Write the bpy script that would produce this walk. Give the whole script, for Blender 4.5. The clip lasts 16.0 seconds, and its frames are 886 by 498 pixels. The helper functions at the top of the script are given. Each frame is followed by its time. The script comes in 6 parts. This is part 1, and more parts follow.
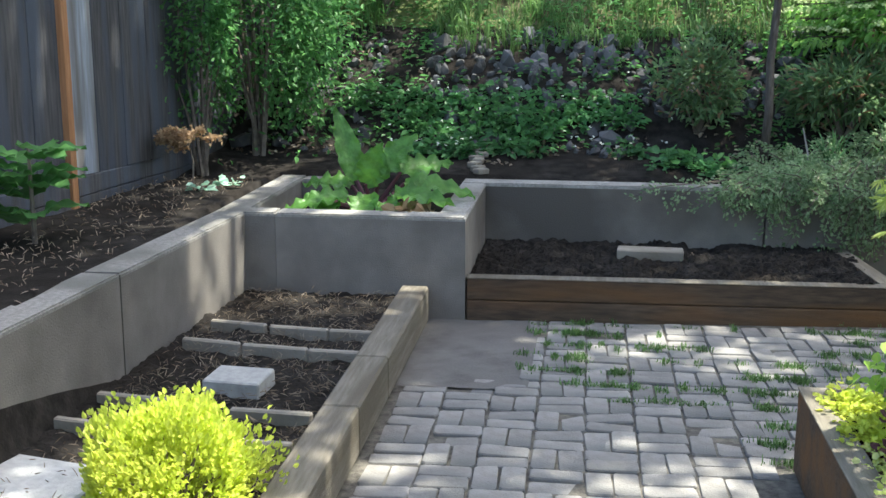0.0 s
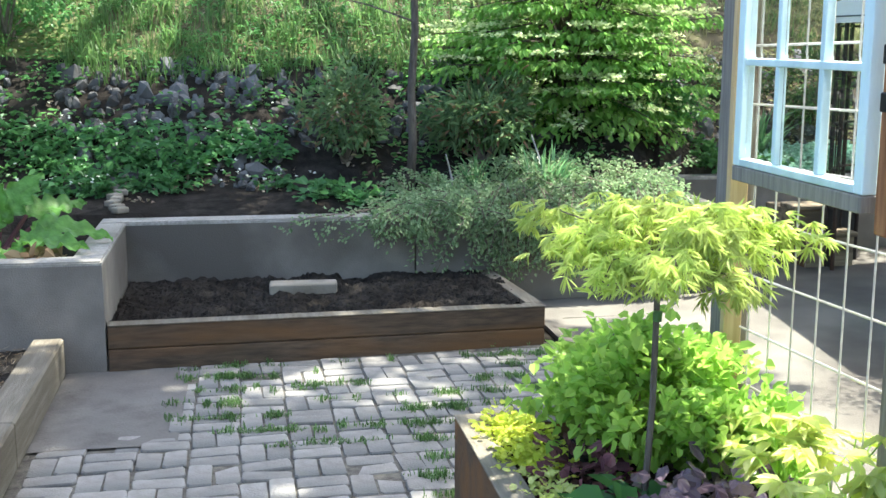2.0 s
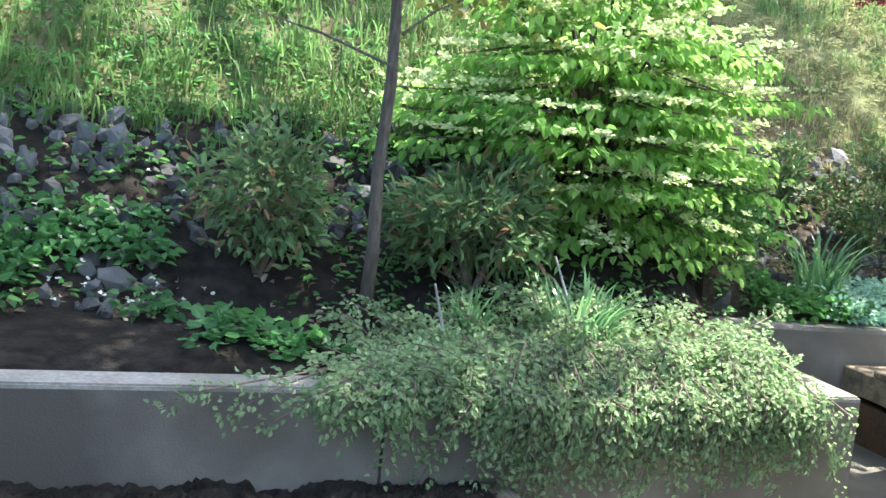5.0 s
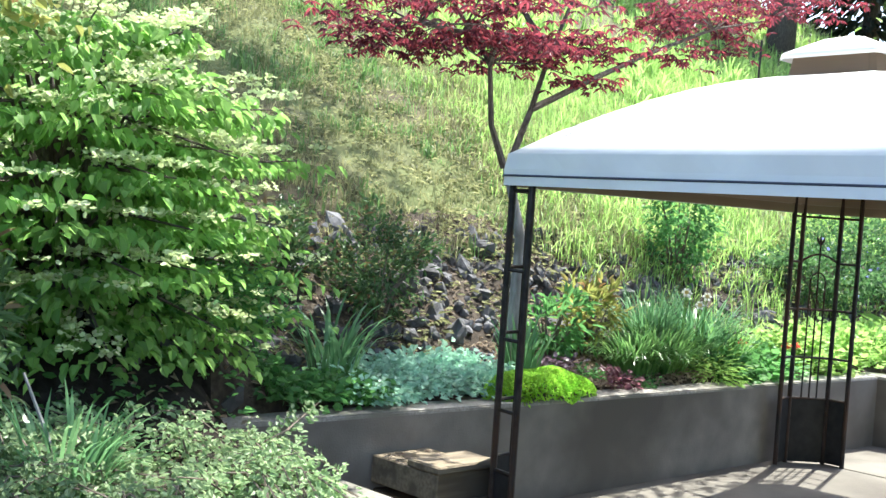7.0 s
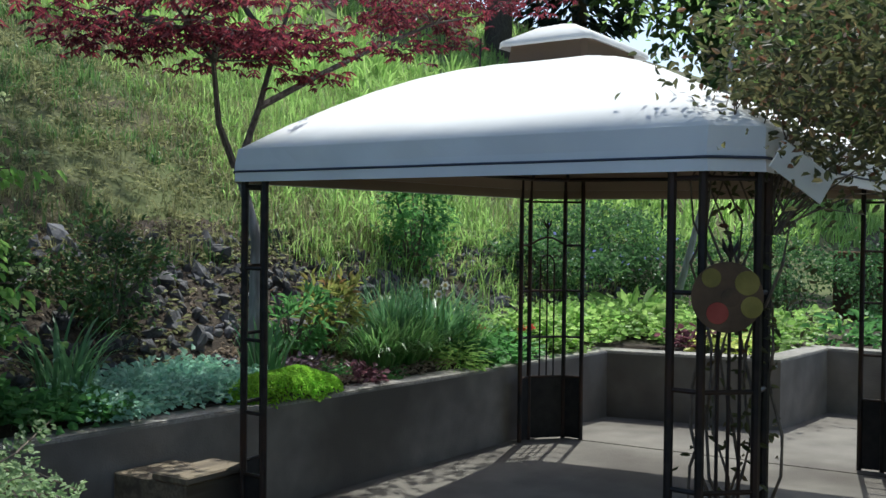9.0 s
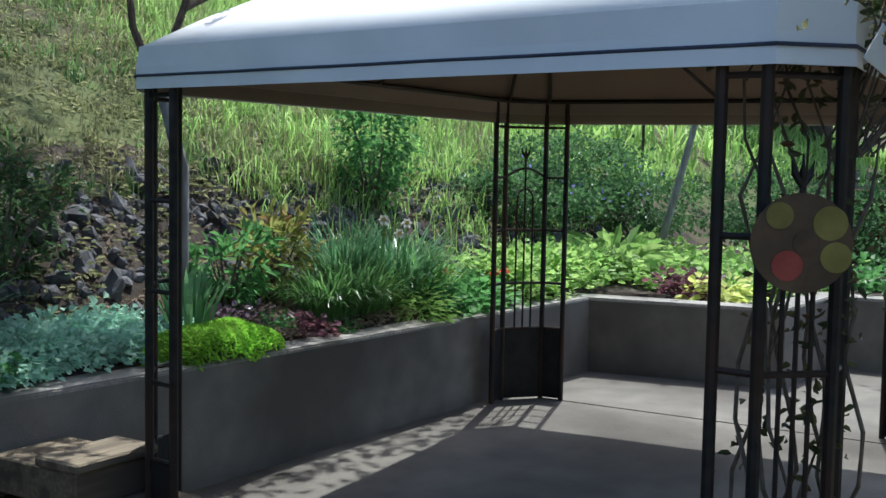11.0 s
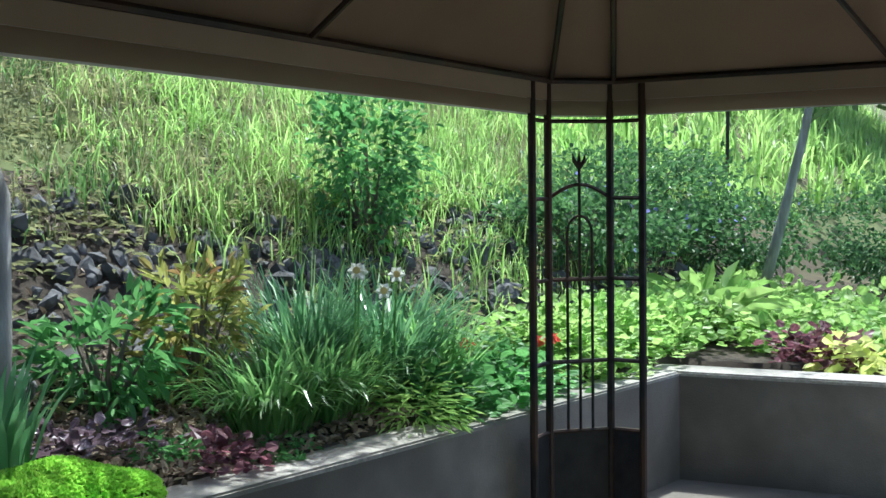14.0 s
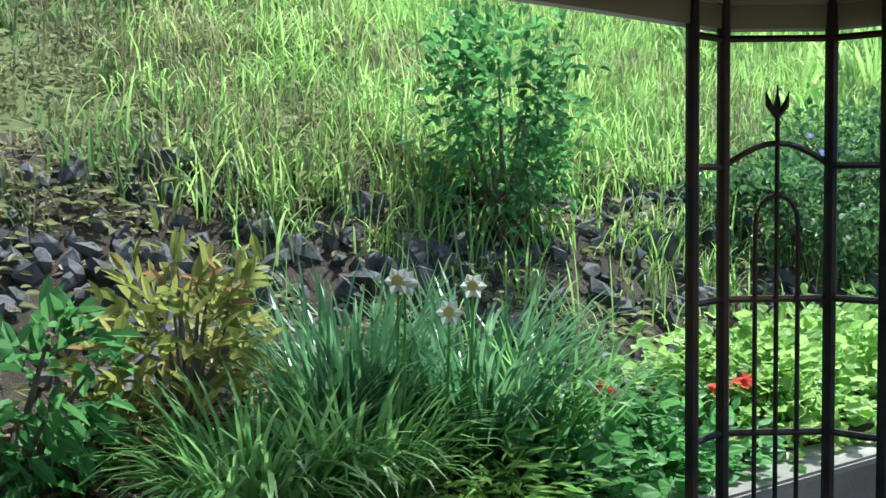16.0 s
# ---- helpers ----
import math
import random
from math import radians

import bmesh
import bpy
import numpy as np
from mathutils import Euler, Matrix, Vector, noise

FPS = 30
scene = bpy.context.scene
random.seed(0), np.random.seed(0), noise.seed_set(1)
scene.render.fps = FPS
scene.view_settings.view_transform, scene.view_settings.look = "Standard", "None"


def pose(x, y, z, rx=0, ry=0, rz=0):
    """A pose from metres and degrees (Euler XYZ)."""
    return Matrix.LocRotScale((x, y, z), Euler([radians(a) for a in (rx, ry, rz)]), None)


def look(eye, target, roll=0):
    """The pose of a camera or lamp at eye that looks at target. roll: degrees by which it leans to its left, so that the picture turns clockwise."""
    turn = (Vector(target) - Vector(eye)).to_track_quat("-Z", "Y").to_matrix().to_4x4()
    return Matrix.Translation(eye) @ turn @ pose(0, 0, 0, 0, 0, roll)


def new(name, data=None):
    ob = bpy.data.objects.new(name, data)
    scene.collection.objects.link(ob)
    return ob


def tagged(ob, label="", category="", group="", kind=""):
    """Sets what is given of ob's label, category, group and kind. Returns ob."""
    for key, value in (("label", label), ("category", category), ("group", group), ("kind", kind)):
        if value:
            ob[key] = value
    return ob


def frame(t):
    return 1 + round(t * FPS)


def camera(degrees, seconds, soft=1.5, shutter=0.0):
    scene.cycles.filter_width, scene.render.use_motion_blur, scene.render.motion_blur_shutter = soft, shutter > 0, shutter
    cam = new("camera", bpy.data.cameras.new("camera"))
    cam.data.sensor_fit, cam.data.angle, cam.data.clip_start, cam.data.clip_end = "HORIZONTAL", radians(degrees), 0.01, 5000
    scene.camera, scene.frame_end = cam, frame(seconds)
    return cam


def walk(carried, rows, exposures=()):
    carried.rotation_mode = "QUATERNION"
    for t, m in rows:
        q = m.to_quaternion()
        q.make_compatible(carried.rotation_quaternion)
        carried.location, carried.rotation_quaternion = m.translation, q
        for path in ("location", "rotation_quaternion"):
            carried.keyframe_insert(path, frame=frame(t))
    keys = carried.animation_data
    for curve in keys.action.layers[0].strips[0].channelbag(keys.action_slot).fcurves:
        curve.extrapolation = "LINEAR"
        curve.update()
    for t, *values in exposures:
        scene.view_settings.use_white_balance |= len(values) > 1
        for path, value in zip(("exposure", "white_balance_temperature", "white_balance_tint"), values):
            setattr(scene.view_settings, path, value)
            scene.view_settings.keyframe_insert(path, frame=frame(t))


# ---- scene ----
cam = camera(42.3, 16.0)
PATH = [
    (0, (0.709, -6.104, 1.72), (0.445, -4.167, 1.3), 0.1),
    (0.5, (0.743, -6.115, 1.703), (0.757, -4.152, 1.316), 0.0),
    (1, (0.777, -6.121, 1.7), (1.047, -4.18, 1.302), 0.5),
    (1.5, (0.765, -6.101, 1.695), (1.161, -4.179, 1.307), 1.0),
    (2, (0.779, -5.859, 1.684), (1.098, -3.918, 1.321), 0.1),
    (2.5, (0.832, -5.429, 1.673), (1.019, -3.467, 1.33), 0.5),
    (3, (0.804, -4.944, 1.662), (1.059, -2.984, 1.355), 0.7),
    (3.2, (0.765, -4.768, 1.68), (1.014, -2.81, 1.359), 0.5),
    (5.3, (0.659, -2.565, 1.682), (1.357, -0.705, 1.445), 5.7),
    (5.5, (0.697, -2.423, 1.652), (1.473, -0.592, 1.439), 5.2),
    (6, (0.781, -2.135, 1.662), (1.758, -0.401, 1.465), 4.3),
    (6.5, (0.924, -1.94, 1.647), (2.103, -0.329, 1.535), 4.7),
    (7, (1.052, -1.814, 1.676), (2.424, -0.361, 1.601), 3.9),
    (7.5, (1.081, -1.776, 1.66), (2.618, -0.497, 1.626), 1.2),
    (8, (1.076, -1.785, 1.645), (2.71, -0.633, 1.611), 0.7),
    (8.5, (1.071, -1.806, 1.618), (2.729, -0.688, 1.587), 0.6),
    (9, (1.094, -1.787, 1.618), (2.758, -0.68, 1.572), 0.6),
    (9.5, (1.153, -1.814, 1.615), (2.79, -0.668, 1.521), 0.8),
    (10, (1.341, -1.701, 1.608), (2.989, -0.577, 1.464), 0.8),
    (10.2, (1.45, -1.605, 1.604), (3.115, -0.508, 1.457), 1.1),
    (12.3, (2.907, -0.794, 1.501), (4.614, 0.236, 1.349), 0.8),
    (12.5, (3.021, -0.762, 1.51), (4.708, 0.306, 1.403), 0.8),
    (13, (3.415, -0.478, 1.51), (5.113, 0.565, 1.331), 1.6),
    (13.5, (3.824, -0.227, 1.505), (5.521, 0.821, 1.353), -0.7),
    (14, (4.168, -0.094, 1.492), (5.807, 1.049, 1.396), -0.7),
    (14.5, (4.561, 0.102, 1.496), (6.203, 1.24, 1.41), -0.8),
    (15, (4.983, 0.207, 1.438), (6.509, 1.496, 1.347), -0.3),
    (15.5, (5.391, 0.336, 1.466), (6.811, 1.739, 1.344), 0.6),
    (16, (5.735, 0.555, 1.461), (7.079, 2.03, 1.329), -0.7),
]
walk(cam, [(t, look(eye, target, roll)) for t, eye, target, roll in PATH],
     [(0, 1.9, 6400, 4), (0.8, 2.4, 6400, 3), (1.5, 2.4, 6450, 3), (3.2, 2.25, 6350, 5), (5.5, 2.65, 6450, 5), (6.5, 2.5, 6350, 5), (7, 2.15, 6250, 5),
      (7.5, 1.45, 6200, 4), (8, 0.95, 6050, 4), (10.2, 0.45, 5950, 4), (12.3, 1.55, 5450, 9), (13.5, 1.45, 5600, 2), (16, 1.35, 5650, -1)])

# ---- light ----
world = bpy.data.worlds.new("world")
scene.world = world
world.use_nodes = True
SUN = Vector((0.40, 0.12, 0.90)).normalized()
_nt = world.node_tree
_sky = _nt.nodes.new("ShaderNodeTexSky")
_sky.sky_type = "NISHITA"
_sky.sun_disc = False
_sky.air_density = 0.8
_sky.dust_density = 2.5
_sky.ozone_density = 0.6
_sky.sun_elevation = math.asin(SUN.z)
_sky.sun_rotation = math.atan2(SUN.x, SUN.y)
_nt.links.new(_sky.outputs[0], _nt.nodes["Background"].inputs[0])
_nt.nodes["Background"].inputs[1].default_value = 0.15
_sl = bpy.data.lights.new("sun", "SUN")
_sl.energy = 3.3
_sl.angle = radians(0.6)
_sl.color = (1.0, 0.95, 0.86)
sun_lamp = new("sun", _sl)
sun_lamp.matrix_world = look((SUN.x * 30, SUN.y * 30, SUN.z * 30), (0, 0, 0))

# ---- materials ----
MATS = {}


def mat(name, c1, c2, scale=8.0, rough=0.85, bump=0.3, metal=0.0, detail=8.0, c3=None, coarse=0.6, stretch=(1, 1, 1), spec=0.3, bscale=None):
    """Two-scale noise colour between c1 and c2, with c3 as large stains."""
    m = bpy.data.materials.new(name)
    m.use_nodes = True
    n, l = m.node_tree.nodes, m.node_tree.links
    b = n["Principled BSDF"]
    b.inputs["Roughness"].default_value = rough
    b.inputs["Metallic"].default_value = metal
    b.inputs["Specular IOR Level"].default_value = spec
    tc = n.new("ShaderNodeTexCoord")
    mp = n.new("ShaderNodeMapping")
    mp.inputs["Scale"].default_value = stretch
    l.new(tc.outputs["Object"], mp.inputs["Vector"])
    t1 = n.new("ShaderNodeTexNoise")
    t1.inputs["Scale"].default_value = scale
    t1.inputs["Detail"].default_value = detail
    l.new(mp.outputs[0], t1.inputs["Vector"])
    r1 = n.new("ShaderNodeValToRGB")
    r1.color_ramp.elements[0].position = 0.33
    r1.color_ramp.elements[1].position = 0.67
    r1.color_ramp.elements[0].color = (*c1, 1)
    r1.color_ramp.elements[1].color = (*c2, 1)
    l.new(t1.outputs[0], r1.inputs[0])
    out = r1.outputs[0]
    if c3:
        t2 = n.new("ShaderNodeTexNoise")
        t2.inputs["Scale"].default_value = coarse
        t2.inputs["Detail"].default_value = 5
        l.new(mp.outputs[0], t2.inputs["Vector"])
        r2 = n.new("ShaderNodeValToRGB")
        r2.color_ramp.elements[0].position = 0.45
        r2.color_ramp.elements[1].position = 0.62
        l.new(t2.outputs[0], r2.inputs[0])
        mx = n.new("ShaderNodeMix")
        mx.data_type = "RGBA"
        l.new(r2.outputs[0], mx.inputs[0])
        l.new(out, mx.inputs[6])
        mx.inputs[7].default_value = (*c3, 1)
        out = mx.outputs[2]
    oi = n.new("ShaderNodeObjectInfo")
    hs = n.new("ShaderNodeHueSaturation")
    mr = n.new("ShaderNodeMapRange")
    mr.inputs[3].default_value = 0.86
    mr.inputs[4].default_value = 1.14
    l.new(oi.outputs["Random"], mr.inputs[0])
    l.new(mr.outputs[0], hs.inputs["Value"])
    l.new(out, hs.inputs["Color"])
    l.new(hs.outputs[0], b.inputs["Base Color"])
    if bump:
        t3 = n.new("ShaderNodeTexNoise")
        t3.inputs["Scale"].default_value = bscale or scale * 5
        t3.inputs["Detail"].default_value = 6
        l.new(mp.outputs[0], t3.inputs["Vector"])
        bp = n.new("ShaderNodeBump")
        bp.inputs["Strength"].default_value = bump
        bp.inputs["Distance"].default_value = 0.01
        l.new(t3.outputs[0], bp.inputs["Height"])
        l.new(bp.outputs[0], b.inputs["Normal"])
    MATS[name] = m
    return m


def leafmat(name, c1, c2, trans=0.35, rough=0.45, spec=0.4, c3=None, grain=2.5, relief=0.0):
    """Leaf colour per leaf, part of the light passing through it."""
    m = bpy.data.materials.new(name)
    m.use_nodes = True
    n, l = m.node_tree.nodes, m.node_tree.links
    b = n["Principled BSDF"]
    b.inputs["Roughness"].default_value = rough
    b.inputs["Specular IOR Level"].default_value = spec
    g = n.new("ShaderNodeNewGeometry")
    r = n.new("ShaderNodeValToRGB")
    r.color_ramp.elements[0].color = (*c1, 1)
    r.color_ramp.elements[1].color = (*c2, 1)
    if c3:
        r.color_ramp.elements[1].position = 0.84
        e = r.color_ramp.elements.new(0.96)
        e.color = (*c3, 1)
    l.new(g.outputs["Random Per Island"], r.inputs[0])
    tx = n.new("ShaderNodeTexNoise")
    tc = n.new("ShaderNodeTexCoord")
    l.new(tc.outputs["Object"], tx.inputs["Vector"])
    tx.inputs["Scale"].default_value = grain
    if relief:
        tx.inputs["Detail"].default_value = 5
        bp = n.new("ShaderNodeBump")
        bp.inputs["Strength"].default_value = relief
        bp.inputs["Distance"].default_value = 0.02
        l.new(tx.outputs[0], bp.inputs["Height"])
        l.new(bp.outputs[0], b.inputs["Normal"])
    hs = n.new("ShaderNodeHueSaturation")
    mr = n.new("ShaderNodeMapRange")
    mr.inputs[1].default_value = 0.3
    mr.inputs[2].default_value = 0.7
    mr.inputs[3].default_value = 0.7
    mr.inputs[4].default_value = 1.25
    l.new(tx.outputs[0], mr.inputs[0])
    hs.inputs["Saturation"].default_value = 0.9
    l.new(mr.outputs[0], hs.inputs["Value"])
    l.new(r.outputs[0], hs.inputs["Color"])
    l.new(hs.outputs[0], b.inputs["Base Color"])
    t = n.new("ShaderNodeBsdfTranslucent")
    l.new(hs.outputs[0], t.inputs["Color"])
    mx = n.new("ShaderNodeMixShader")
    mx.inputs[0].default_value = min(0.62, trans + 0.17)
    l.new(b.outputs[0], mx.inputs[1])
    l.new(t.outputs[0], mx.inputs[2])
    l.new(mx.outputs[0], n["Material Output"].inputs[0])
    MATS[name] = m
    return m


def cloth(m, colour, share):
    """Lets a share of the light pass through a fabric."""
    n, l = m.node_tree.nodes, m.node_tree.links
    t = n.new("ShaderNodeBsdfTranslucent")
    t.inputs["Color"].default_value = (*colour, 1)
    mx = n.new("ShaderNodeMixShader")
    mx.inputs[0].default_value = share
    l.new(n["Principled BSDF"].outputs[0], mx.inputs[1])
    l.new(t.outputs[0], mx.inputs[2])
    l.new(mx.outputs[0], n["Material Output"].inputs[0])


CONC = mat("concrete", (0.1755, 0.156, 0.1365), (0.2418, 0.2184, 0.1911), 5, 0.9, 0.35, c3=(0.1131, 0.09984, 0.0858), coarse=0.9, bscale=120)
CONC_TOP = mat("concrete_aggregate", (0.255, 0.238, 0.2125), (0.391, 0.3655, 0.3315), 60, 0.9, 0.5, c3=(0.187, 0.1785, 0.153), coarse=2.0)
PATIO = mat("patio_concrete", (0.125, 0.115, 0.10), (0.19, 0.175, 0.15), 3, 0.9, 0.3, c3=(0.085, 0.075, 0.065), coarse=0.7, bscale=90)
PAVER = mat("paver", (0.215, 0.20, 0.18), (0.33, 0.31, 0.285), 14, 0.85, 0.5, c3=(0.15, 0.147, 0.14), coarse=1.6, bscale=90)
DUST = mat("dusty_sand", (0.10, 0.092, 0.083), (0.17, 0.158, 0.145), 5, 0.95, 0.4, c3=(0.13, 0.12, 0.11), coarse=2.5, bscale=80)
SAND = mat("paver_sand", (0.07, 0.063, 0.053), (0.16, 0.145, 0.12), 30, 0.95, 0.5)
SOIL = mat("soil", (0.0135, 0.0118, 0.0105), (0.040, 0.0355, 0.031), 12, 1.0, 1.0, c3=(0.021, 0.0178, 0.0152), coarse=2, spec=0.05)
TIMBER = mat("dark_timber", (0.055, 0.038, 0.026), (0.115, 0.078, 0.05), 9, 0.8, 0.4, stretch=(0.6, 6, 6), c3=(0.15, 0.075, 0.03), coarse=0.8)
TIMBER_TOP = mat("grey_timber", (0.1425, 0.1237, 0.09375), (0.225, 0.1988, 0.1575), 7, 0.85, 0.4, stretch=(8, 0.8, 8), c3=(0.13, 0.11, 0.08), coarse=1.2)
STEPWOOD = mat("step_wood", (0.21, 0.165, 0.11), (0.33, 0.27, 0.19), 7, 0.8, 0.4, stretch=(0.7, 8, 8), c3=(0.15, 0.12, 0.085), coarse=1.5)
FENCE = mat("fence_board", (0.05, 0.048, 0.05), (0.105, 0.10, 0.10), 7, 0.9, 0.5, stretch=(7, 7, 0.5), c3=(0.075, 0.085, 0.105), coarse=1.3)
FENCE_O = mat("fence_new_cedar", (0.30, 0.14, 0.06), (0.42, 0.21, 0.10), 7, 0.8, 0.3, stretch=(8, 8, 0.5))
FENCE_B = mat("fence_bluish", (0.22, 0.24, 0.27), (0.33, 0.36, 0.40), 7, 0.9, 0.3, stretch=(9, 9, 0.6), c3=(0.16, 0.15, 0.14), coarse=1.2)
ROCK = mat("rock", (0.045, 0.044, 0.044), (0.115, 0.112, 0.11), 6, 0.8, 0.8, c3=(0.15, 0.15, 0.16), coarse=1.5, bscale=30)
HILL = mat("hill_soil", (0.06, 0.045, 0.03), (0.10, 0.09, 0.045), 2.2, 0.95, 0.8, c3=(0.095, 0.115, 0.04), coarse=0.5)
MULCH = mat("mulch", (0.03, 0.023, 0.018), (0.10, 0.08, 0.06), 35, 0.95, 1.0, c3=(0.045, 0.035, 0.026), coarse=2)
STONE = mat("slab_stone", (0.231, 0.203, 0.161), (0.322, 0.287, 0.238), 12, 0.85, 0.4, c3=(0.182, 0.154, 0.119), coarse=3)
CBLOCK = mat("cement_block", (0.38, 0.37, 0.35), (0.50, 0.49, 0.46), 30, 0.9, 0.3)
METAL = mat("dark_metal", (0.018, 0.017, 0.018), (0.04, 0.036, 0.034), 20, 0.5, 0.15, metal=0.4, c3=(0.06, 0.035, 0.025), coarse=3)
PANEL = mat("dark_panel", (0.012, 0.012, 0.013), (0.025, 0.024, 0.024), 15, 0.55, 0.1)
CANVAS = mat("canopy_fabric", (0.76, 0.76, 0.76), (0.84, 0.84, 0.83), 3, 0.9, 0.12, c3=(0.74, 0.74, 0.73), coarse=1.2, bscale=260)
# brown and tan stand for the shaded and lit inside of the pale fabric
SHADE_LINING = mat("canopy_shade_lining", (0.20, 0.155, 0.12), (0.25, 0.195, 0.15), 3, 0.9, 0.1)
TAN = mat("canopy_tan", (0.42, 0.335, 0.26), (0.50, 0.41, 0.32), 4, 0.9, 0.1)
cloth(CANVAS, (0.7, 0.66, 0.6), 0.07)
cloth(SHADE_LINING, (0.6, 0.47, 0.37), 0.5)
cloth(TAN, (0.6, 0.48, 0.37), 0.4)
PIPING = mat("piping", (0.05, 0.06, 0.09), (0.07, 0.08, 0.12), 10, 0.8, 0)
TRIM = mat("blue_white_paint", (0.52, 0.66, 0.70), (0.60, 0.73, 0.76), 6, 0.6, 0.1, stretch=(6, 6, 0.6), c3=(0.47, 0.60, 0.64), coarse=1.5)
SIDING = mat("sage_siding", (0.28, 0.34, 0.26), (0.32, 0.38, 0.295), 3, 0.7, 0.12, stretch=(1, 0.4, 9))
POSTW = mat("grey_post", (0.19, 0.17, 0.15), (0.29, 0.265, 0.235), 9, 0.85, 0.4, stretch=(8, 8, 0.5))
NEWWOOD = mat("new_wood", (0.50, 0.34, 0.17), (0.62, 0.45, 0.25), 8, 0.7, 0.2, stretch=(9, 9, 0.5))
RUSTW = mat("red_brown_wood", (0.20, 0.08, 0.035), (0.33, 0.15, 0.07), 9, 0.7, 0.3, stretch=(8, 8, 0.5))
WIRE = mat("galvanised_wire", (0.50, 0.47, 0.44), (0.66, 0.62, 0.58), 30, 0.45, 0, metal=0.3)
TERRA = mat("weathered_terracotta", (0.24, 0.17, 0.12), (0.36, 0.27, 0.20), 9, 0.85, 0.4, c3=(0.28, 0.25, 0.21), coarse=3)
BARK = mat("bark", (0.075, 0.06, 0.05), (0.16, 0.135, 0.115), 12, 0.9, 0.7, stretch=(5, 5, 1))
BARK_P = mat("pale_bark", (0.26, 0.25, 0.24), (0.38, 0.37, 0.35), 9, 0.85, 0.4, stretch=(5, 5, 1), c3=(0.2, 0.19, 0.17), coarse=3)
TWIG = mat("twig", (0.10, 0.08, 0.065), (0.2, 0.165, 0.13), 20, 0.9, 0.3)
ROOFING = mat("roof_shingle", (0.10, 0.095, 0.09), (0.16, 0.15, 0.14), 9, 0.9, 0.5)

L_VIB = leafmat("leaf_viburnum", (0.15, 0.36, 0.05), (0.32, 0.57, 0.11), 0.5)
L_VFL = leafmat("flower_cream", (0.48, 0.60, 0.24), (0.70, 0.77, 0.42), 0.2, 0.7)
L_COT = leafmat("leaf_cotoneaster", (0.16, 0.28, 0.11), (0.38, 0.5, 0.25), 0.3)
L_DARK = leafmat("leaf_dark", (0.0388, 0.101, 0.031), (0.109, 0.217, 0.062), 0.25, c3=(0.171, 0.109, 0.0465))
L_DULL = leafmat("leaf_dull", (0.1, 0.2, 0.07), (0.22, 0.36, 0.14), 0.3, c3=(0.31, 0.171, 0.093))
L_MID = leafmat("leaf_mid", (0.062, 0.202, 0.0465), (0.155, 0.403, 0.093), 0.35)
L_STRAW = leafmat("leaf_strawberry", (0.0543, 0.186, 0.0543), (0.139, 0.372, 0.109), 0.3)
L_BRIGHT = leafmat("leaf_bright", (0.20, 0.40, 0.06), (0.40, 0.58, 0.14), 0.4)
L_LIME = leafmat("leaf_lime", (0.64, 0.76, 0.12), (0.85, 0.88, 0.32), 0.4)
L_GOLD = leafmat("leaf_gold", (0.58, 0.68, 0.03), (0.80, 0.85, 0.08), 0.35)
L_MAPLE = leafmat("leaf_laceleaf", (0.46, 0.58, 0.10), (0.66, 0.74, 0.22), 0.45)
L_BED = leafmat("leaf_bed", (0.28, 0.52, 0.05), (0.52, 0.76, 0.11), 0.4)
L_PURP = leafmat("leaf_purple", (0.11, 0.065, 0.09), (0.32, 0.22, 0.28), 0.15, 0.35, 0.6)
L_RED = leafmat("leaf_red", (0.07, 0.012, 0.03), (0.30, 0.03, 0.05), 0.45)
L_REDH = leafmat("leaf_red_heuchera", (0.12, 0.04, 0.06), (0.28, 0.1, 0.13), 0.3)
L_BLUE = leafmat("leaf_silver_green", (0.248, 0.496, 0.341), (0.527, 0.806, 0.62), 0.2, 0.5)
L_MOSS = leafmat("leaf_moss", (0.31, 0.651, 0.0232), (0.527, 0.85, 0.0465), 0.35)
L_BLADE = leafmat("leaf_blade", (0.10, 0.28, 0.055), (0.30, 0.55, 0.14), 0.4, 0.32, 0.55)
L_BLADEB = leafmat("leaf_blade_blue", (0.07, 0.21, 0.075), (0.20, 0.42, 0.16), 0.35, 0.32, 0.55)
L_BRONZE = leafmat("leaf_bronze", (0.2, 0.26, 0.04), (0.42, 0.42, 0.09), 0.4, c3=(0.36, 0.2, 0.07))
# grass for the sunlit slopes, their brightness put into the leaf colour
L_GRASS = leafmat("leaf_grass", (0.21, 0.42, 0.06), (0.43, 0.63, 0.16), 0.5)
# less yellow grass, also darker to carry the bank's shade in its colour
L_GRASS_SHADE = leafmat("leaf_grass_shade", (0.07, 0.16, 0.035), (0.17, 0.31, 0.08), 0.4)
L_PERI = leafmat("leaf_periwinkle", (0.04, 0.12, 0.035), (0.13, 0.27, 0.08), 0.3)
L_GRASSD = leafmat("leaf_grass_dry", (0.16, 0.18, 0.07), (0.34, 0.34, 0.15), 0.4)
L_OAK = leafmat("leaf_oak", (0.045, 0.09, 0.02), (0.12, 0.2, 0.05), 0.35)
L_CONIF = leafmat("leaf_conifer", (0.0088, 0.022, 0.0132), (0.0275, 0.055, 0.0275), 0.1)
L_DRY = leafmat("leaf_dry_flower", (0.352, 0.22, 0.11), (0.528, 0.363, 0.198), 0.3, 0.8)
L_LITTER = leafmat("leaf_litter", (0.176, 0.121, 0.077), (0.462, 0.374, 0.275), 0.1, 0.9)
L_RHUB = leafmat("leaf_rhubarb", (0.075, 0.25, 0.02), (0.17, 0.43, 0.04), 0.3, 0.3, 0.5, grain=17, relief=1.0)
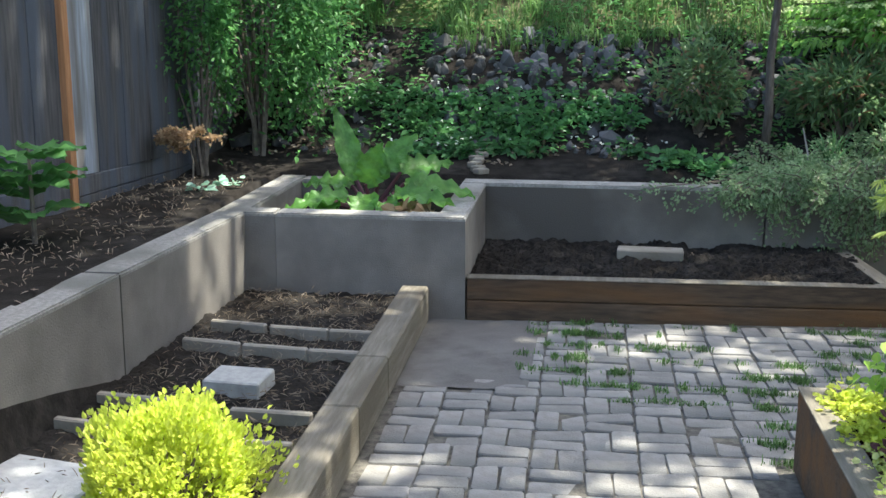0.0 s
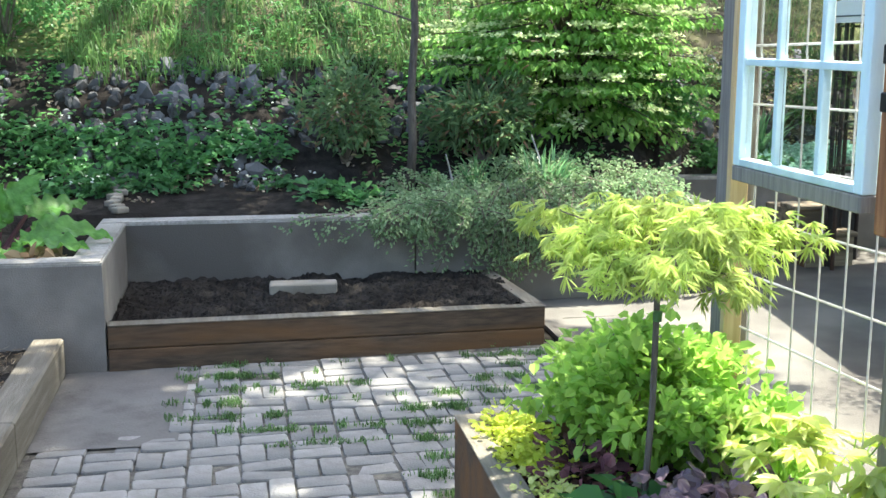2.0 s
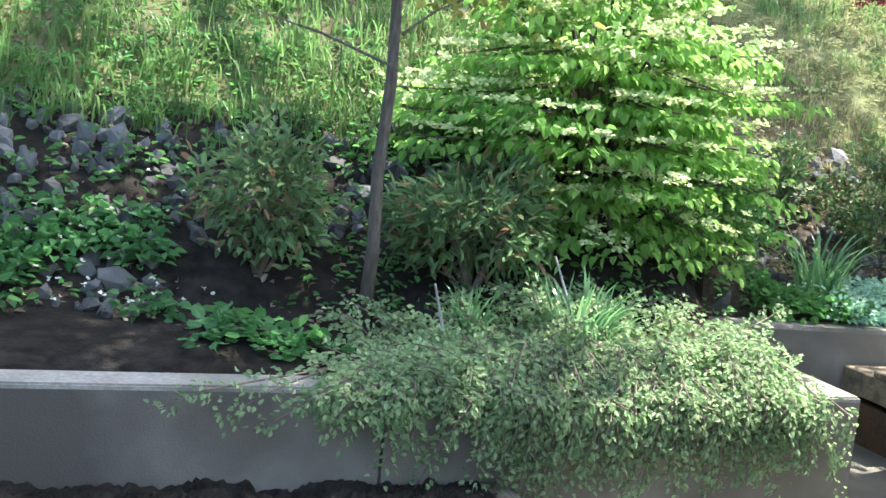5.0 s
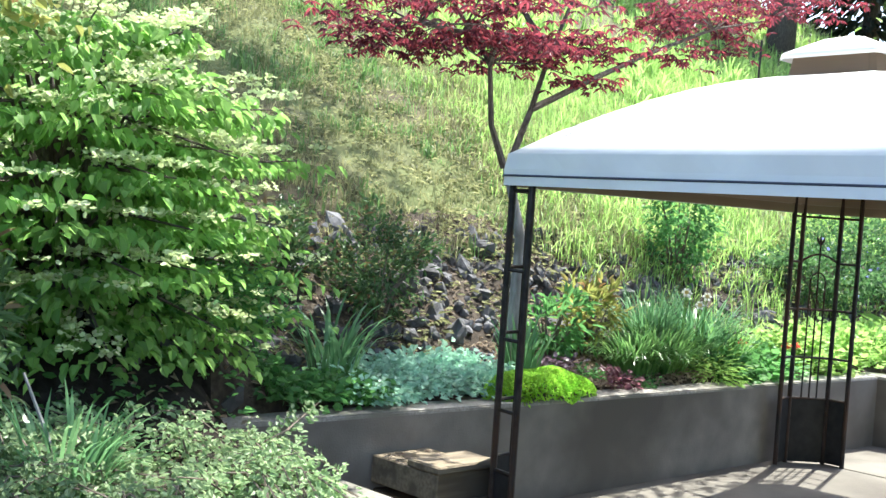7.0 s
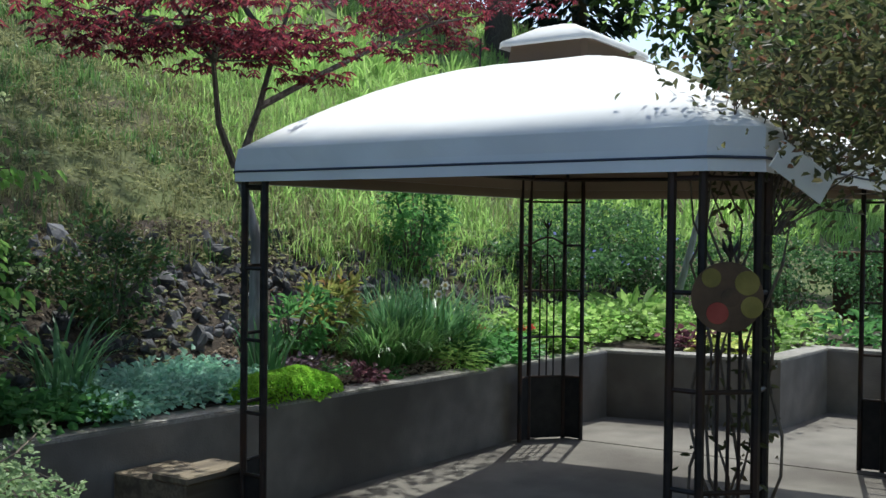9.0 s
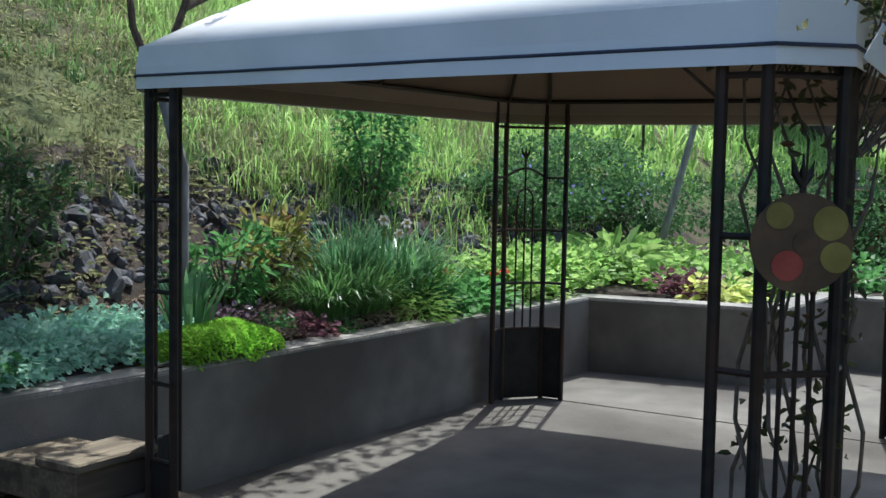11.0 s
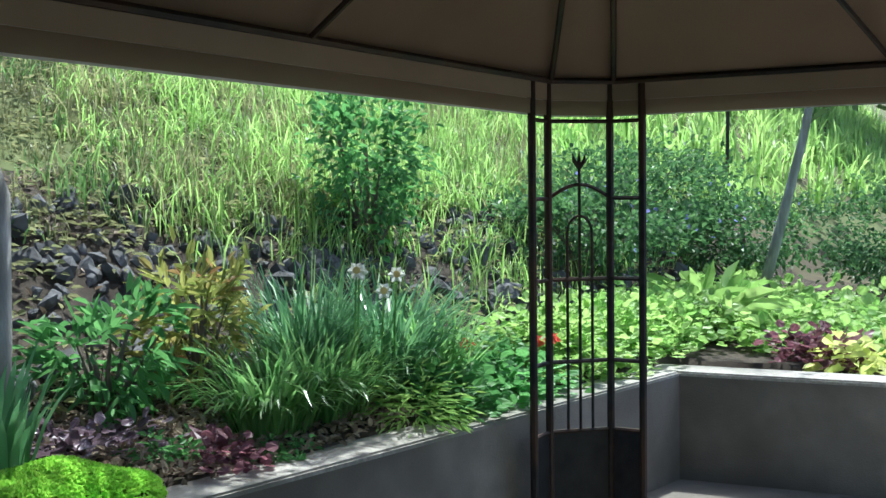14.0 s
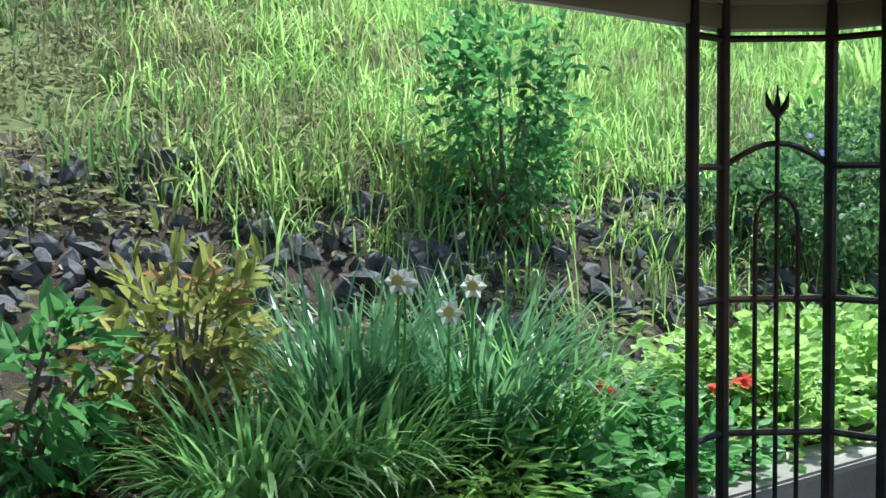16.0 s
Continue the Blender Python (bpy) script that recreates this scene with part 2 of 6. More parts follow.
L_VINE = leafmat("leaf_vine", (0.055, 0.07, 0.03), (0.16, 0.16, 0.06), 0.4, c3=(0.17, 0.08, 0.04))
PETAL_W = leafmat("petal_white", (0.825, 0.836, 0.682), (0.85, 0.85, 0.836), 0.3, 0.6)
PETAL_Y = leafmat("petal_yellow", (0.85, 0.68, 0.2), (0.85, 0.74, 0.3), 0.2, 0.6)
PETAL_B = leafmat("petal_blue", (0.176, 0.198, 0.605), (0.308, 0.33, 0.77), 0.2, 0.6)
PETAL_R = leafmat("petal_red", (0.605, 0.044, 0.022), (0.77, 0.088, 0.033), 0.2, 0.6)

glass = bpy.data.materials.new("window_glass")
glass.use_nodes = True
_g = glass.node_tree.nodes
_gl = _g.new("ShaderNodeBsdfGlass")
_gl.inputs["IOR"].default_value = 1.3
_gl.inputs["Roughness"].default_value = 0.0
glass.node_tree.links.new(_gl.outputs[0], _g["Material Output"].inputs[0])

# ---- mesh helpers ----
RNG = np.random.default_rng(7)


def mesh_ob(name, verts, faces, material, parent=None, label="", smooth=False):
    me = bpy.data.meshes.new(name)
    me.from_pydata([tuple(v) for v in verts], [], [tuple(f) for f in faces])
    me.materials.append(material)
    if smooth:
        me.polygons.foreach_set("use_smooth", [True] * len(me.polygons))
    me.update()
    ob = new(name, me)
    if parent:
        ob.parent = parent
    if label:
        tagged(ob, label=label)
    if name in ("branching", "foliage", "flowers", "crown", "limbs"):
        ob["kind"] = "stuff"
    return ob


def part(name, bm, material, parent=None, label="", smooth=False):
    me = bpy.data.meshes.new(name)
    bm.to_mesh(me)
    bm.free()
    me.materials.append(material)
    if smooth:
        me.polygons.foreach_set("use_smooth", [True] * len(me.polygons))
    ob = new(name, me)
    if parent:
        ob.parent = parent
    if label:
        tagged(ob, label=label)
    return ob


def empty(name, label, category, group="", kind="", at=(0, 0, 0)):
    ob = new(name)
    ob.location = at
    return tagged(ob, label, category, group, kind)


def boxbm(x0, y0, z0, x1, y1, z1, bev=0.006, bm=None, m=None):
    bm = bm or bmesh.new()
    r = bmesh.ops.create_cube(bm, size=1)
    mm = Matrix.Translation(((x0 + x1) / 2, (y0 + y1) / 2, (z0 + z1) / 2)) @ Matrix.Diagonal((abs(x1 - x0), abs(y1 - y0), abs(z1 - z0), 1))
    if m:
        mm = m @ mm
    bmesh.ops.transform(bm, matrix=mm, verts=r["verts"])
    if bev:
        es = list({e for v in r["verts"] for e in v.link_edges})
        bmesh.ops.bevel(bm, geom=es, offset=bev, segments=1, affect="EDGES")
    return bm


def beam(p, q, w, h, z0, bev=0.008):
    """A straight bar from p to q (plan), w wide, from z0 to z0 + h."""
    p, q = Vector((*p, 0)), Vector((*q, 0))
    d = q - p
    m = Matrix.Translation(p) @ Matrix.Rotation(math.atan2(d.y, d.x), 4, "Z")
    return boxbm(0, -w / 2, z0, d.length, w / 2, z0 + h, bev, None, m)


def prism(poly, z0, z1, bev=0.012):
    bm = bmesh.new()
    vs = [bm.verts.new((x, y, z0)) for x, y in poly]
    f = bm.faces.new(vs)
    r = bmesh.ops.extrude_face_region(bm, geom=[f])
    up = [v for v in r["geom"] if isinstance(v, bmesh.types.BMVert)]
    bmesh.ops.translate(bm, vec=(0, 0, z1 - z0), verts=up)
    bmesh.ops.recalc_face_normals(bm, faces=bm.faces)
    if bev:
        top = [e for e in bm.edges if all(abs(v.co.z - z1) < 1e-5 for v in e.verts)]
        bmesh.ops.bevel(bm, geom=top, offset=bev, segments=2, affect="EDGES")
    return bm


def tube(path, radii, sides=6):
    """Verts and faces of a tapered tube along path."""
    path = [Vector(p) for p in path]
    if isinstance(radii, (int, float)):
        radii = [radii] * len(path)
    V, Fc = [], []
    for i, p in enumerate(path):
        d = (path[min(i + 1, len(path) - 1)] - path[max(i - 1, 0)]).normalized()
        u = d.orthogonal().normalized() if abs(d.z) > 0.95 else d.cross(Vector((0, 0, 1))).normalized()
        v = d.cross(u)
        for k in range(sides):
            a = 2 * math.pi * k / sides
            V.append(p + (u * math.cos(a) + v * math.sin(a)) * radii[i])
    for i in range(len(path) - 1):
        for k in range(sides):
            a, b = i * sides + k, i * sides + (k + 1) % sides
            Fc.append((a, b, b + sides, a + sides))
    Fc.append(tuple(range(sides))[::-1])
    Fc.append(tuple((len(path) - 1) * sides + k for k in range(sides)))
    return V, Fc


def join(lists):
    V, Fc = [], []
    for v, f in lists:
        o = len(V)
        V.extend(v)
        Fc.extend([tuple(i + o for i in g) for g in f])
    return V, Fc


def unit(a):
    return a / np.maximum(np.linalg.norm(a, axis=1, keepdims=True), 1e-6)


def leaf_arrays(P, D, N, L, W, fold=0.25, droop=0.15):
    """Six-point leaves folded along the midrib; base P, direction D, upper side N."""
    n = len(P)
    D = unit(D)
    S = unit(np.cross(D, N))
    U = np.cross(S, D)
    L = np.broadcast_to(np.asarray(L, float), (n,))[:, None]
    W = np.broadcast_to(np.asarray(W, float), (n,))[:, None]
    b = P
    l1 = P + D * L * 0.3 + S * W * 0.45 + U * W * fold
    l2 = P + D * L * 0.68 + S * W * 0.40 + U * W * fold - U * L * droop * 0.4
    t = P + D * L - U * L * droop
    r2 = P + D * L * 0.68 - S * W * 0.40 + U * W * fold - U * L * droop * 0.4
    r1 = P + D * L * 0.3 - S * W * 0.45 + U * W * fold
    V = np.stack([b, l1, l2, t, r2, r1], 1).reshape(-1, 3)
    i = np.arange(n)[:, None] * 6
    Fc = np.concatenate([i + np.array([[0, 1, 2, 3]]), i + np.array([[0, 3, 4, 5]])], 0)
    return V, Fc


def blade_arrays(P, D, L, W, bend):
    """Grass-like blades that rise and arch over: base P, horizontal lean D, length L, width W, bend 0..1."""
    n = len(P)
    D = unit(D)
    S = np.stack([-D[:, 1], D[:, 0], np.zeros(n)], 1)
    L = np.broadcast_to(np.asarray(L, float), (n,))[:, None]
    W = np.broadcast_to(np.asarray(W, float), (n,))[:, None]
    bend = np.broadcast_to(np.asarray(bend, float), (n,))[:, None]
    Z = np.array([[0, 0, 1.0]])
    p, rows = P, [P - S * W * 0.4, P + S * W * 0.4]
    for step, at, w in ((0.36, 0.2, 0.5), (0.28, 0.5, 0.46), (0.2, 0.76, 0.34), (0.16, 0.95, 0.0)):
        th = bend * (0.25 + 2.0 * at ** 1.4)
        p = p + L * step * (Z * np.cos(th) + D * np.sin(th))
        rows += [p - S * W * w, p + S * W * w] if w else [p]
    V = np.stack(rows, 1).reshape(-1, 3)
    i = np.arange(n)[:, None] * 9
    Q = np.concatenate([i + np.array([[k, k + 1, k + 3, k + 2]]) for k in (0, 2, 4)], 0)
    T = i + np.array([[6, 7, 8]])
    return V, [*map(tuple, Q.tolist()), *map(tuple, T.tolist())]


def rdir(n, up=0.3):
    d = RNG.normal(size=(n, 3))
    d[:, 2] = d[:, 2] * 0.6 + up
    return unit(d)


def clumps(n, c, r, k, inner=0.35):
    """n points in k clumps spread over an uneven ellipsoid."""
    c, r = np.array(c, float), np.array(r, float)
    cc = unit(RNG.normal(size=(k, 3))) * (inner + (1 - inner) * RNG.random((k, 1)) ** 0.5)
    idx = RNG.integers(0, k, n)
    p = cc[idx] + RNG.normal(size=(n, 3)) * 0.16
    p *= 1 + 0.12 * np.sin(p[:, :1] * 5 + p[:, 1:2] * 3)
    return c + p * r, unit(p)


def round_arrays(P, D, N, L, W):
    """Rounded, shallowly cupped leaves of eight points."""
    n = len(P)
    D = unit(D)
    S = unit(np.cross(D, N))
    U = np.cross(S, D)
    L = np.broadcast_to(np.asarray(L, float), (n,))[:, None]
    W = np.broadcast_to(np.asarray(W, float), (n,))[:, None]
    c = P + D * L * 0.5
    V = np.stack([c + D * L * 0.5 * (math.cos(q) * (0.82 if k == 0 else 1)) + S * W * 0.5 * math.sin(q) + U * W * (0.10 if k % 2 else -0.02) for k, q in enumerate(np.arange(8) * math.pi / 4)], 1).reshape(-1, 3)
    i = np.arange(n)[:, None] * 8
    return V, np.concatenate([i + np.array([[0, 1, 2, 3]]), i + np.array([[0, 3, 4, 5]]), i + np.array([[0, 5, 6, 7]])], 0)


def leafy(name, P, D, N, L, W, material, parent, label="", fold=0.25, droop=0.15):
    if np.mean(W) > 0.82 * np.mean(L):
        V, Fc = round_arrays(P, D, N, L, W)
    else:
        V, Fc = leaf_arrays(P, D, N, L, W, fold, droop)
    return mesh_ob(name, V.tolist(), Fc.tolist(), material, parent, label)


def stems_to(base, tips, r0, parent, material=None, name="branching", mid=0.5):
    L = []
    base = np.array(base, float)
    for q in tips:
        q = np.array(q)
        m = base + (q - base) * mid + np.array([0, 0, 0.12 * np.linalg.norm(q - base)])
        L.append(tube([base + RNG.normal(size=3) * 0.02 * np.array([1, 1, 0]), m, q], [r0, r0 * 0.7, r0 * 0.25], 5))
    return mesh_ob(name, *join(L), material or TWIG, parent)


def shrub(name, base, height, radius, n, L, W, material, label, category="shrub", k=40, stems=9, flat=0.0, squash=0.9, stem_mat=None):
    """A shrub with an uneven crown of many leaves on thin stems, rooted at base."""
    e = empty(name, label, category, at=base)
    c = (0, 0, height * 0.56)
    P, O = clumps(n, c, (radius, radius * squash, height * 0.46), k)
    P[:, 2] = np.maximum(P[:, 2], 0.03)
    D = unit(O * 0.7 + RNG.normal(size=(n, 3)) * 0.6 + np.array([0, 0, 0.1]))
    N = unit(np.array([[0, 0, 1.0]]) + RNG.normal(size=(n, 3)) * (0.45 - 0.35 * flat))
    leafy("foliage", P, D, N, L * (0.7 + 0.6 * RNG.random(n)), W * (0.7 + 0.6 * RNG.random(n)), material, e)
    tips = P[RNG.integers(0, n, stems)] * np.array([0.8, 0.8, 0.92])
    stems_to((0, 0, -0.06), tips, 0.012 + 0.006 * radius, e, stem_mat)
    return e


def blade_clump(name, base, n, L, W, spread, material, label, bend=0.6, category="plant"):
    e = empty(name, label, category, at=base)
    a = RNG.random(n) * 2 * math.pi
    rr = spread * np.sqrt(RNG.random(n))
    P = np.stack([rr * np.cos(a), rr * np.sin(a), np.full(n, -0.03)], 1)
    a2 = a + RNG.normal(size=n) * 0.5
    D = np.stack([np.cos(a2), np.sin(a2), np.zeros(n)], 1)
    V, Fc = blade_arrays(P, D, L * (0.6 + 0.5 * RNG.random(n)), W * (0.7 + 0.5 * RNG.random(n)), np.clip(bend * (0.3 + 1.1 * RNG.random(n)), 0, 1))
    mesh_ob("foliage", V.tolist(), Fc, material, e)
    return e


def rosette(name, spots, per, L, W, material, label, category="plant", stalk=0.08, kind="", lift=0.5, tilt=0.5):
    """Low leafy cover: tufts of leaves on short stalks at the spots."""
    e = empty(name, label, category, kind=kind, at=spots[0])
    S = np.repeat(np.array(spots, float) - np.array(spots[0]), per, 0)
    n = len(S)
    d = rdir(n, lift)
    P = S + d * stalk * (0.4 + RNG.random((n, 1)))
    P[:, 2] = np.maximum(P[:, 2], S[:, 2] + 0.012)
    N = unit(np.array([[0, 0, 1.0]]) + RNG.normal(size=(n, 3)) * tilt)
    D = d.copy()
    D[:, 2] *= 0.3
    leafy("foliage", P, D, N, L * (0.6 + 0.7 * RNG.random(n)), W * (0.6 + 0.7 * RNG.random(n)), material, e, droop=0.25)
    return e

# ---- ground ----


def ramp(v, w=0.12):
    return min(1.0, max(0.0, v / w))


def wall_y(x):
    """Plan line of the retaining walls' front faces along the hill."""
    return 1.24 if x < 3.80 else 2.52 - 0.082 * (min(x, 9.4) - 4.2)


def bank(x, y):
    """Height of the hill."""
    k = ramp(x - 3.6, 1.4)
    y0 = 1.24 * (1 - k) + (2.52 - 0.082 * (min(max(x, 4.2), 9.4) - 4.2)) * k
    s = y - y0
    z = 0.56 + 0.05 * k
    if s > 0:
        z += 0.12 * min(s, 0.9)
    if s > 0.9:
        z += 0.72 * (min(s, 1.9) - 0.9)
    if s > 1.9:
        z += 0.5 * (min(s, 17.0) - 1.9)
    return z


def height(x, y):
    r = ramp(y - wall_y(x) - 0.04)
    r = max(r, ramp(-1.31 - x) * ramp(y + 7.5))
    r = max(r, ramp(x - 9.52 - 0.15 * (2.1 - y)) if y > 0.87 else ramp(x - 10.64))
    if r <= 0:
        return -0.03
    z = bank(x, y)
    n = noise.noise((x * 1.3, y * 1.3, 0.0)) * 0.04 + noise.noise((x * 5, y * 5, 3.0)) * 0.018
    return -0.03 + (z + n + 0.03) * r


def gz(x, y):
    return height(x, y)


_xs = np.concatenate([[-90, -50, -25, -12, -7, -5], np.arange(-4, 15, 0.1), [15.5, 16.5, 18, 20, 23, 27, 33, 42, 60, 100]])
_ys = np.concatenate([[-90, -50, -25, -12, -8, -6, -4.5], np.arange(-3.6, 5, 0.06), np.arange(5, 9, 0.25), [9.5, 10.5, 12, 14, 16, 18.5, 19.5, 25, 40, 90]])
_V = [(float(x), float(y), height(float(x), float(y))) for y in _ys for x in _xs]
_nx = len(_xs)
_F = [(j * _nx + i, j * _nx + i + 1, (j + 1) * _nx + i + 1, (j + 1) * _nx + i) for j in range(len(_ys) - 1) for i in range(_nx - 1)]
ground = mesh_ob("ground", _V, _F, HILL, smooth=True)
tagged(ground, "earth bank with thin grass rising behind the retaining walls", "ground", kind="structure")
ground.data.materials.append(SOIL)
ground.data.materials.append(MULCH)
for _p in ground.data.polygons:
    _c = _p.center
    _s = _c.y - (1.24 if _c.x < 3.9 else 2.4)
    if _c.x > -3 and _c.x < 14 and _s < 2.15:
        _p.material_index = 1 if _c.x < 3.9 else 2


def patio_z(x):
    return 0.108 * min(1.0, max(0.0, (x - 2.5) / 5.6))


_bm = bmesh.new()
_rows = []
for _x in np.linspace(2.46, 12.5, 30):
    _rows.append([_bm.verts.new((float(_x), float(_y), patio_z(_x))) for _y in (-8.0, -3.0, -1.0, 0.0, 1.3, 2.7)])
for _a, _b in zip(_rows, _rows[1:]):
    for _k in range(5):
        _bm.faces.new((_a[_k], _b[_k], _b[_k + 1], _a[_k + 1]))
_r = bmesh.ops.extrude_face_region(_bm, geom=_bm.faces[:])
bmesh.ops.translate(_bm, vec=(0, 0, -0.12), verts=[v for v in _r["geom"] if isinstance(v, bmesh.types.BMVert)])
bmesh.ops.recalc_face_normals(_bm, faces=_bm.faces)
patio = tagged(part("patio", _bm, PATIO), "pale grey worn concrete patio slab with dark joints", "patio", kind="structure")
for _p, _q in (((8.27, 1.95), (8.36, -3.0)), ((2.6, 0.72), (12.0, 0.50)), ((5.1, 0.6), (5.3, -4.0))):
    _v, _f = tube([(_p[0], _p[1], patio_z(_p[0]) - 0.001), (_q[0], _q[1], patio_z(_q[0]) - 0.001)], 0.006, 6)
    mesh_ob("joint", _v, _f, SAND, patio)

sand = tagged(part("paving_bed", boxbm(-0.3, -7.5, -0.1, 2.458, 0.25, -0.012, 0), SAND), "dark sandy joints under the pavers", "ground", kind="structure")

# ---- retaining walls ----


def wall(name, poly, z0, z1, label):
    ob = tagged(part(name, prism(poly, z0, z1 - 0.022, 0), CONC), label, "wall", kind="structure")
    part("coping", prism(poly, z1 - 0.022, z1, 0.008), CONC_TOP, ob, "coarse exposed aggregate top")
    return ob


GREYW = "grey cast concrete retaining wall with a rough pale top"
wall("wall_north", [(0.0, 1.24), (1.762, 1.24), (1.762, 1.42), (-0.17, 1.42), (-0.17, 1.24)], -0.1, 0.576, GREYW)
wall("wall_north_end", [(1.774, 1.24), (3.88, 1.24), (3.88, 2.6), (3.68, 2.6), (3.68, 1.42), (1.774, 1.42)], -0.1, 0.576, GREYW + ", half hidden by trailing cotoneaster")
wall("wall_bed", [(3.90, 2.535), (9.28, 2.10), (9.30, 2.30), (3.90, 2.73)], -0.1, 0.63, GREYW)
wall("wall_east", [(9.28, 2.098), (9.50, 0.80), (10.56, 0.745), (10.60, -4.0), (10.80, -4.0), (10.76, 0.94), (9.68, 1.0), (9.47, 2.28), (9.30, 2.28)], -0.1, 0.63, GREYW)
wall("wall_planter", [(-1.07, 0.0), (0.0, 0.0), (-0.012, 1.238), (-0.172, 1.238), (-0.165, 0.16), (-1.07, 0.16)], -0.1, 0.574, "grey concrete planter wall with a sharp front corner")
wall("wall_west", [(-1.327, -1.512), (-1.245, -0.002), (-1.072, -0.002), (-1.072, 0.158), (-1.245, 0.158), (-1.25, 1.42), (-1.42, 1.42), (-1.42, 0.0), (-1.50, -1.512)], -0.1, 0.575, "long grey concrete retaining wall with an aggregate top")
wall("wall_west_end", [(-1.328, -1.524), (-1.501, -1.524), (-1.72, -5.6), (-1.54, -5.6)], -0.1, 0.575, "long grey concrete retaining wall with an aggregate top")
wall("wall_planter_back", [(-1.248, 1.26), (-1.0, 1.26), (-1.0, 1.42), (-1.248, 1.42)], 0.2, 0.57, "short concrete return at the back of the planter")


def soil_patch(name, x0, y0, x1, y1, z, amp, label, material=SOIL, step=0.05, skew=0.0, front=0.0):
    nx, ny = max(2, int((x1 - x0) / step)), max(2, int((y1 - y0) / step))
    V = []
    for j in range(ny + 1):
        for i in range(nx + 1):
            x = x0 + (x1 - x0) * i / nx
            ya = y0 + front * (x - x0)
            y = ya + (y1 - ya) * j / ny
            x += skew * (y - y1) * (1 - i / nx)
            h = noise.noise((x * 4, y * 4, 1.0)) * amp * 0.6 + noise.noise((x * 17, y * 17, 2.0)) * amp * 0.6 + (0.4 - abs(noise.noise((x * 38, y * 38, 5.0)))) * amp * 0.8
            V.append((x, y, z + h))
    Fc = [(j * (nx + 1) + i, j * (nx + 1) + i + 1, (j + 1) * (nx + 1) + i + 1, (j + 1) * (nx + 1) + i) for j in range(ny) for i in range(nx)]
    return tagged(mesh_ob(name, V, Fc, material), label, "soil", kind="structure")


soil_patch("soil_north_bed", 0.0, 0.06, 2.26, 1.25, 0.195, 0.05, "dark crumbly bare soil in a timber bed", step=0.014, front=0.087)
soil_patch("soil_west_bed", -1.31, -5.0, -0.33, 0.01, 0.12, 0.035, "dark soil strewn with dry straw in a raised bed", step=0.025, skew=0.06)
soil_patch("soil_planter", -1.08, 0.15, -0.16, 1.26, 0.52, 0.02, "dark soil in a concrete planter")
soil_patch("soil_east_bed", 1.5, -6.0, 2.5, -1.93, 0.27, 0.03, "dark moist soil in a raised bed")

# ---- timber beds ----
bed = empty("timber_bed", "low dark stained timber bed edging, reddish at one end", "bed edging")
for _z in (0.0, 0.124):
    part("front_timber", beam((0.004, 0.046), (2.35, 0.25), 0.09, 0.121, _z, 0.006), TIMBER, bed)
    part("end_timber", beam((2.31, 0.30), (2.21, 1.236), 0.09, 0.121, _z, 0.006), TIMBER, bed)
part("top_board", beam((0.004, 0.046), (2.352, 0.25), 0.094, 0.006, 0.246, 0.002), TIMBER_TOP, bed, "weathered grey top face")
part("top_board", beam((2.311, 0.302), (2.212, 1.234), 0.094, 0.006, 0.246, 0.002), TIMBER_TOP, bed)

bed.location.z = -0.012
bed.rotation_euler.y = 0.012

edge = empty("timber_edging", "long weathered grey timber edging beside the pavers, mossy", "bed edging")
for _a, _b in (((-0.27, -0.06), (-0.255, -1.36)), ((-0.255, -1.364), (-0.25, -2.0)), ((-0.25, -2.004), (-0.235, -5.4))):
    part("timber", beam(_a, _b, 0.15, 0.2, 0.0, 0.01), TIMBER_TOP, edge)

rb = empty("raised_bed", "tall timber raised bed edging with a pale worn top", "bed edging")
part("front_timber", beam((1.52, -1.92), (1.56, -6.0), 0.1, 0.325, 0.0, 0.008), TIMBER, rb)
part("end_timber", beam((1.575, -1.93), (2.36, -2.13), 0.1, 0.325, 0.0, 0.008), TIMBER, rb)
part("top_board", beam((1.519, -1.918), (1.559, -6.0), 0.104, 0.006, 0.326, 0.002), TIMBER_TOP, rb)
part("top_board", beam((1.576, -1.932), (2.36, -2.13), 0.104, 0.006, 0.326, 0.002), TIMBER_TOP, rb)

# ---- wooden steps ----
steps = empty("wooden_steps", "two weathered wooden steps beside the concrete wall", "steps")
_b = 0.045
part("riser_box", boxbm(4.70, 1.79, _b - 0.02, 5.075, 2.44, 0.265), TIMBER, steps)
part("riser_box", boxbm(4.685, 1.965, 0.30, 5.05, 2.44, 0.435), STEPWOOD, steps)
part("riser_board", boxbm(4.703, 1.772, _b - 0.01, 5.072, 1.788, 0.16, 0.003), STEPWOOD, steps)
part("riser_board", boxbm(4.703, 1.772, 0.165, 5.072, 1.788, 0.264, 0.003), STEPWOOD, steps)
part("tread", boxbm(4.69, 1.74, 0.266, 5.085, 1.975, 0.302, 0.008), STEPWOOD, steps)
part("tread", boxbm(4.67, 1.94, 0.437, 5.06, 2.17, 0.475, 0.008), STEPWOOD, steps)

# ---- fence ----
fence = empty("fence", "tall weathered grey board fence with a kickboard", "fence")


def fence_x(y):
    return -2.17 + (0.93 - y) * -0.17 if y < 0.93 else -2.17 + (y - 0.93) * 0.05


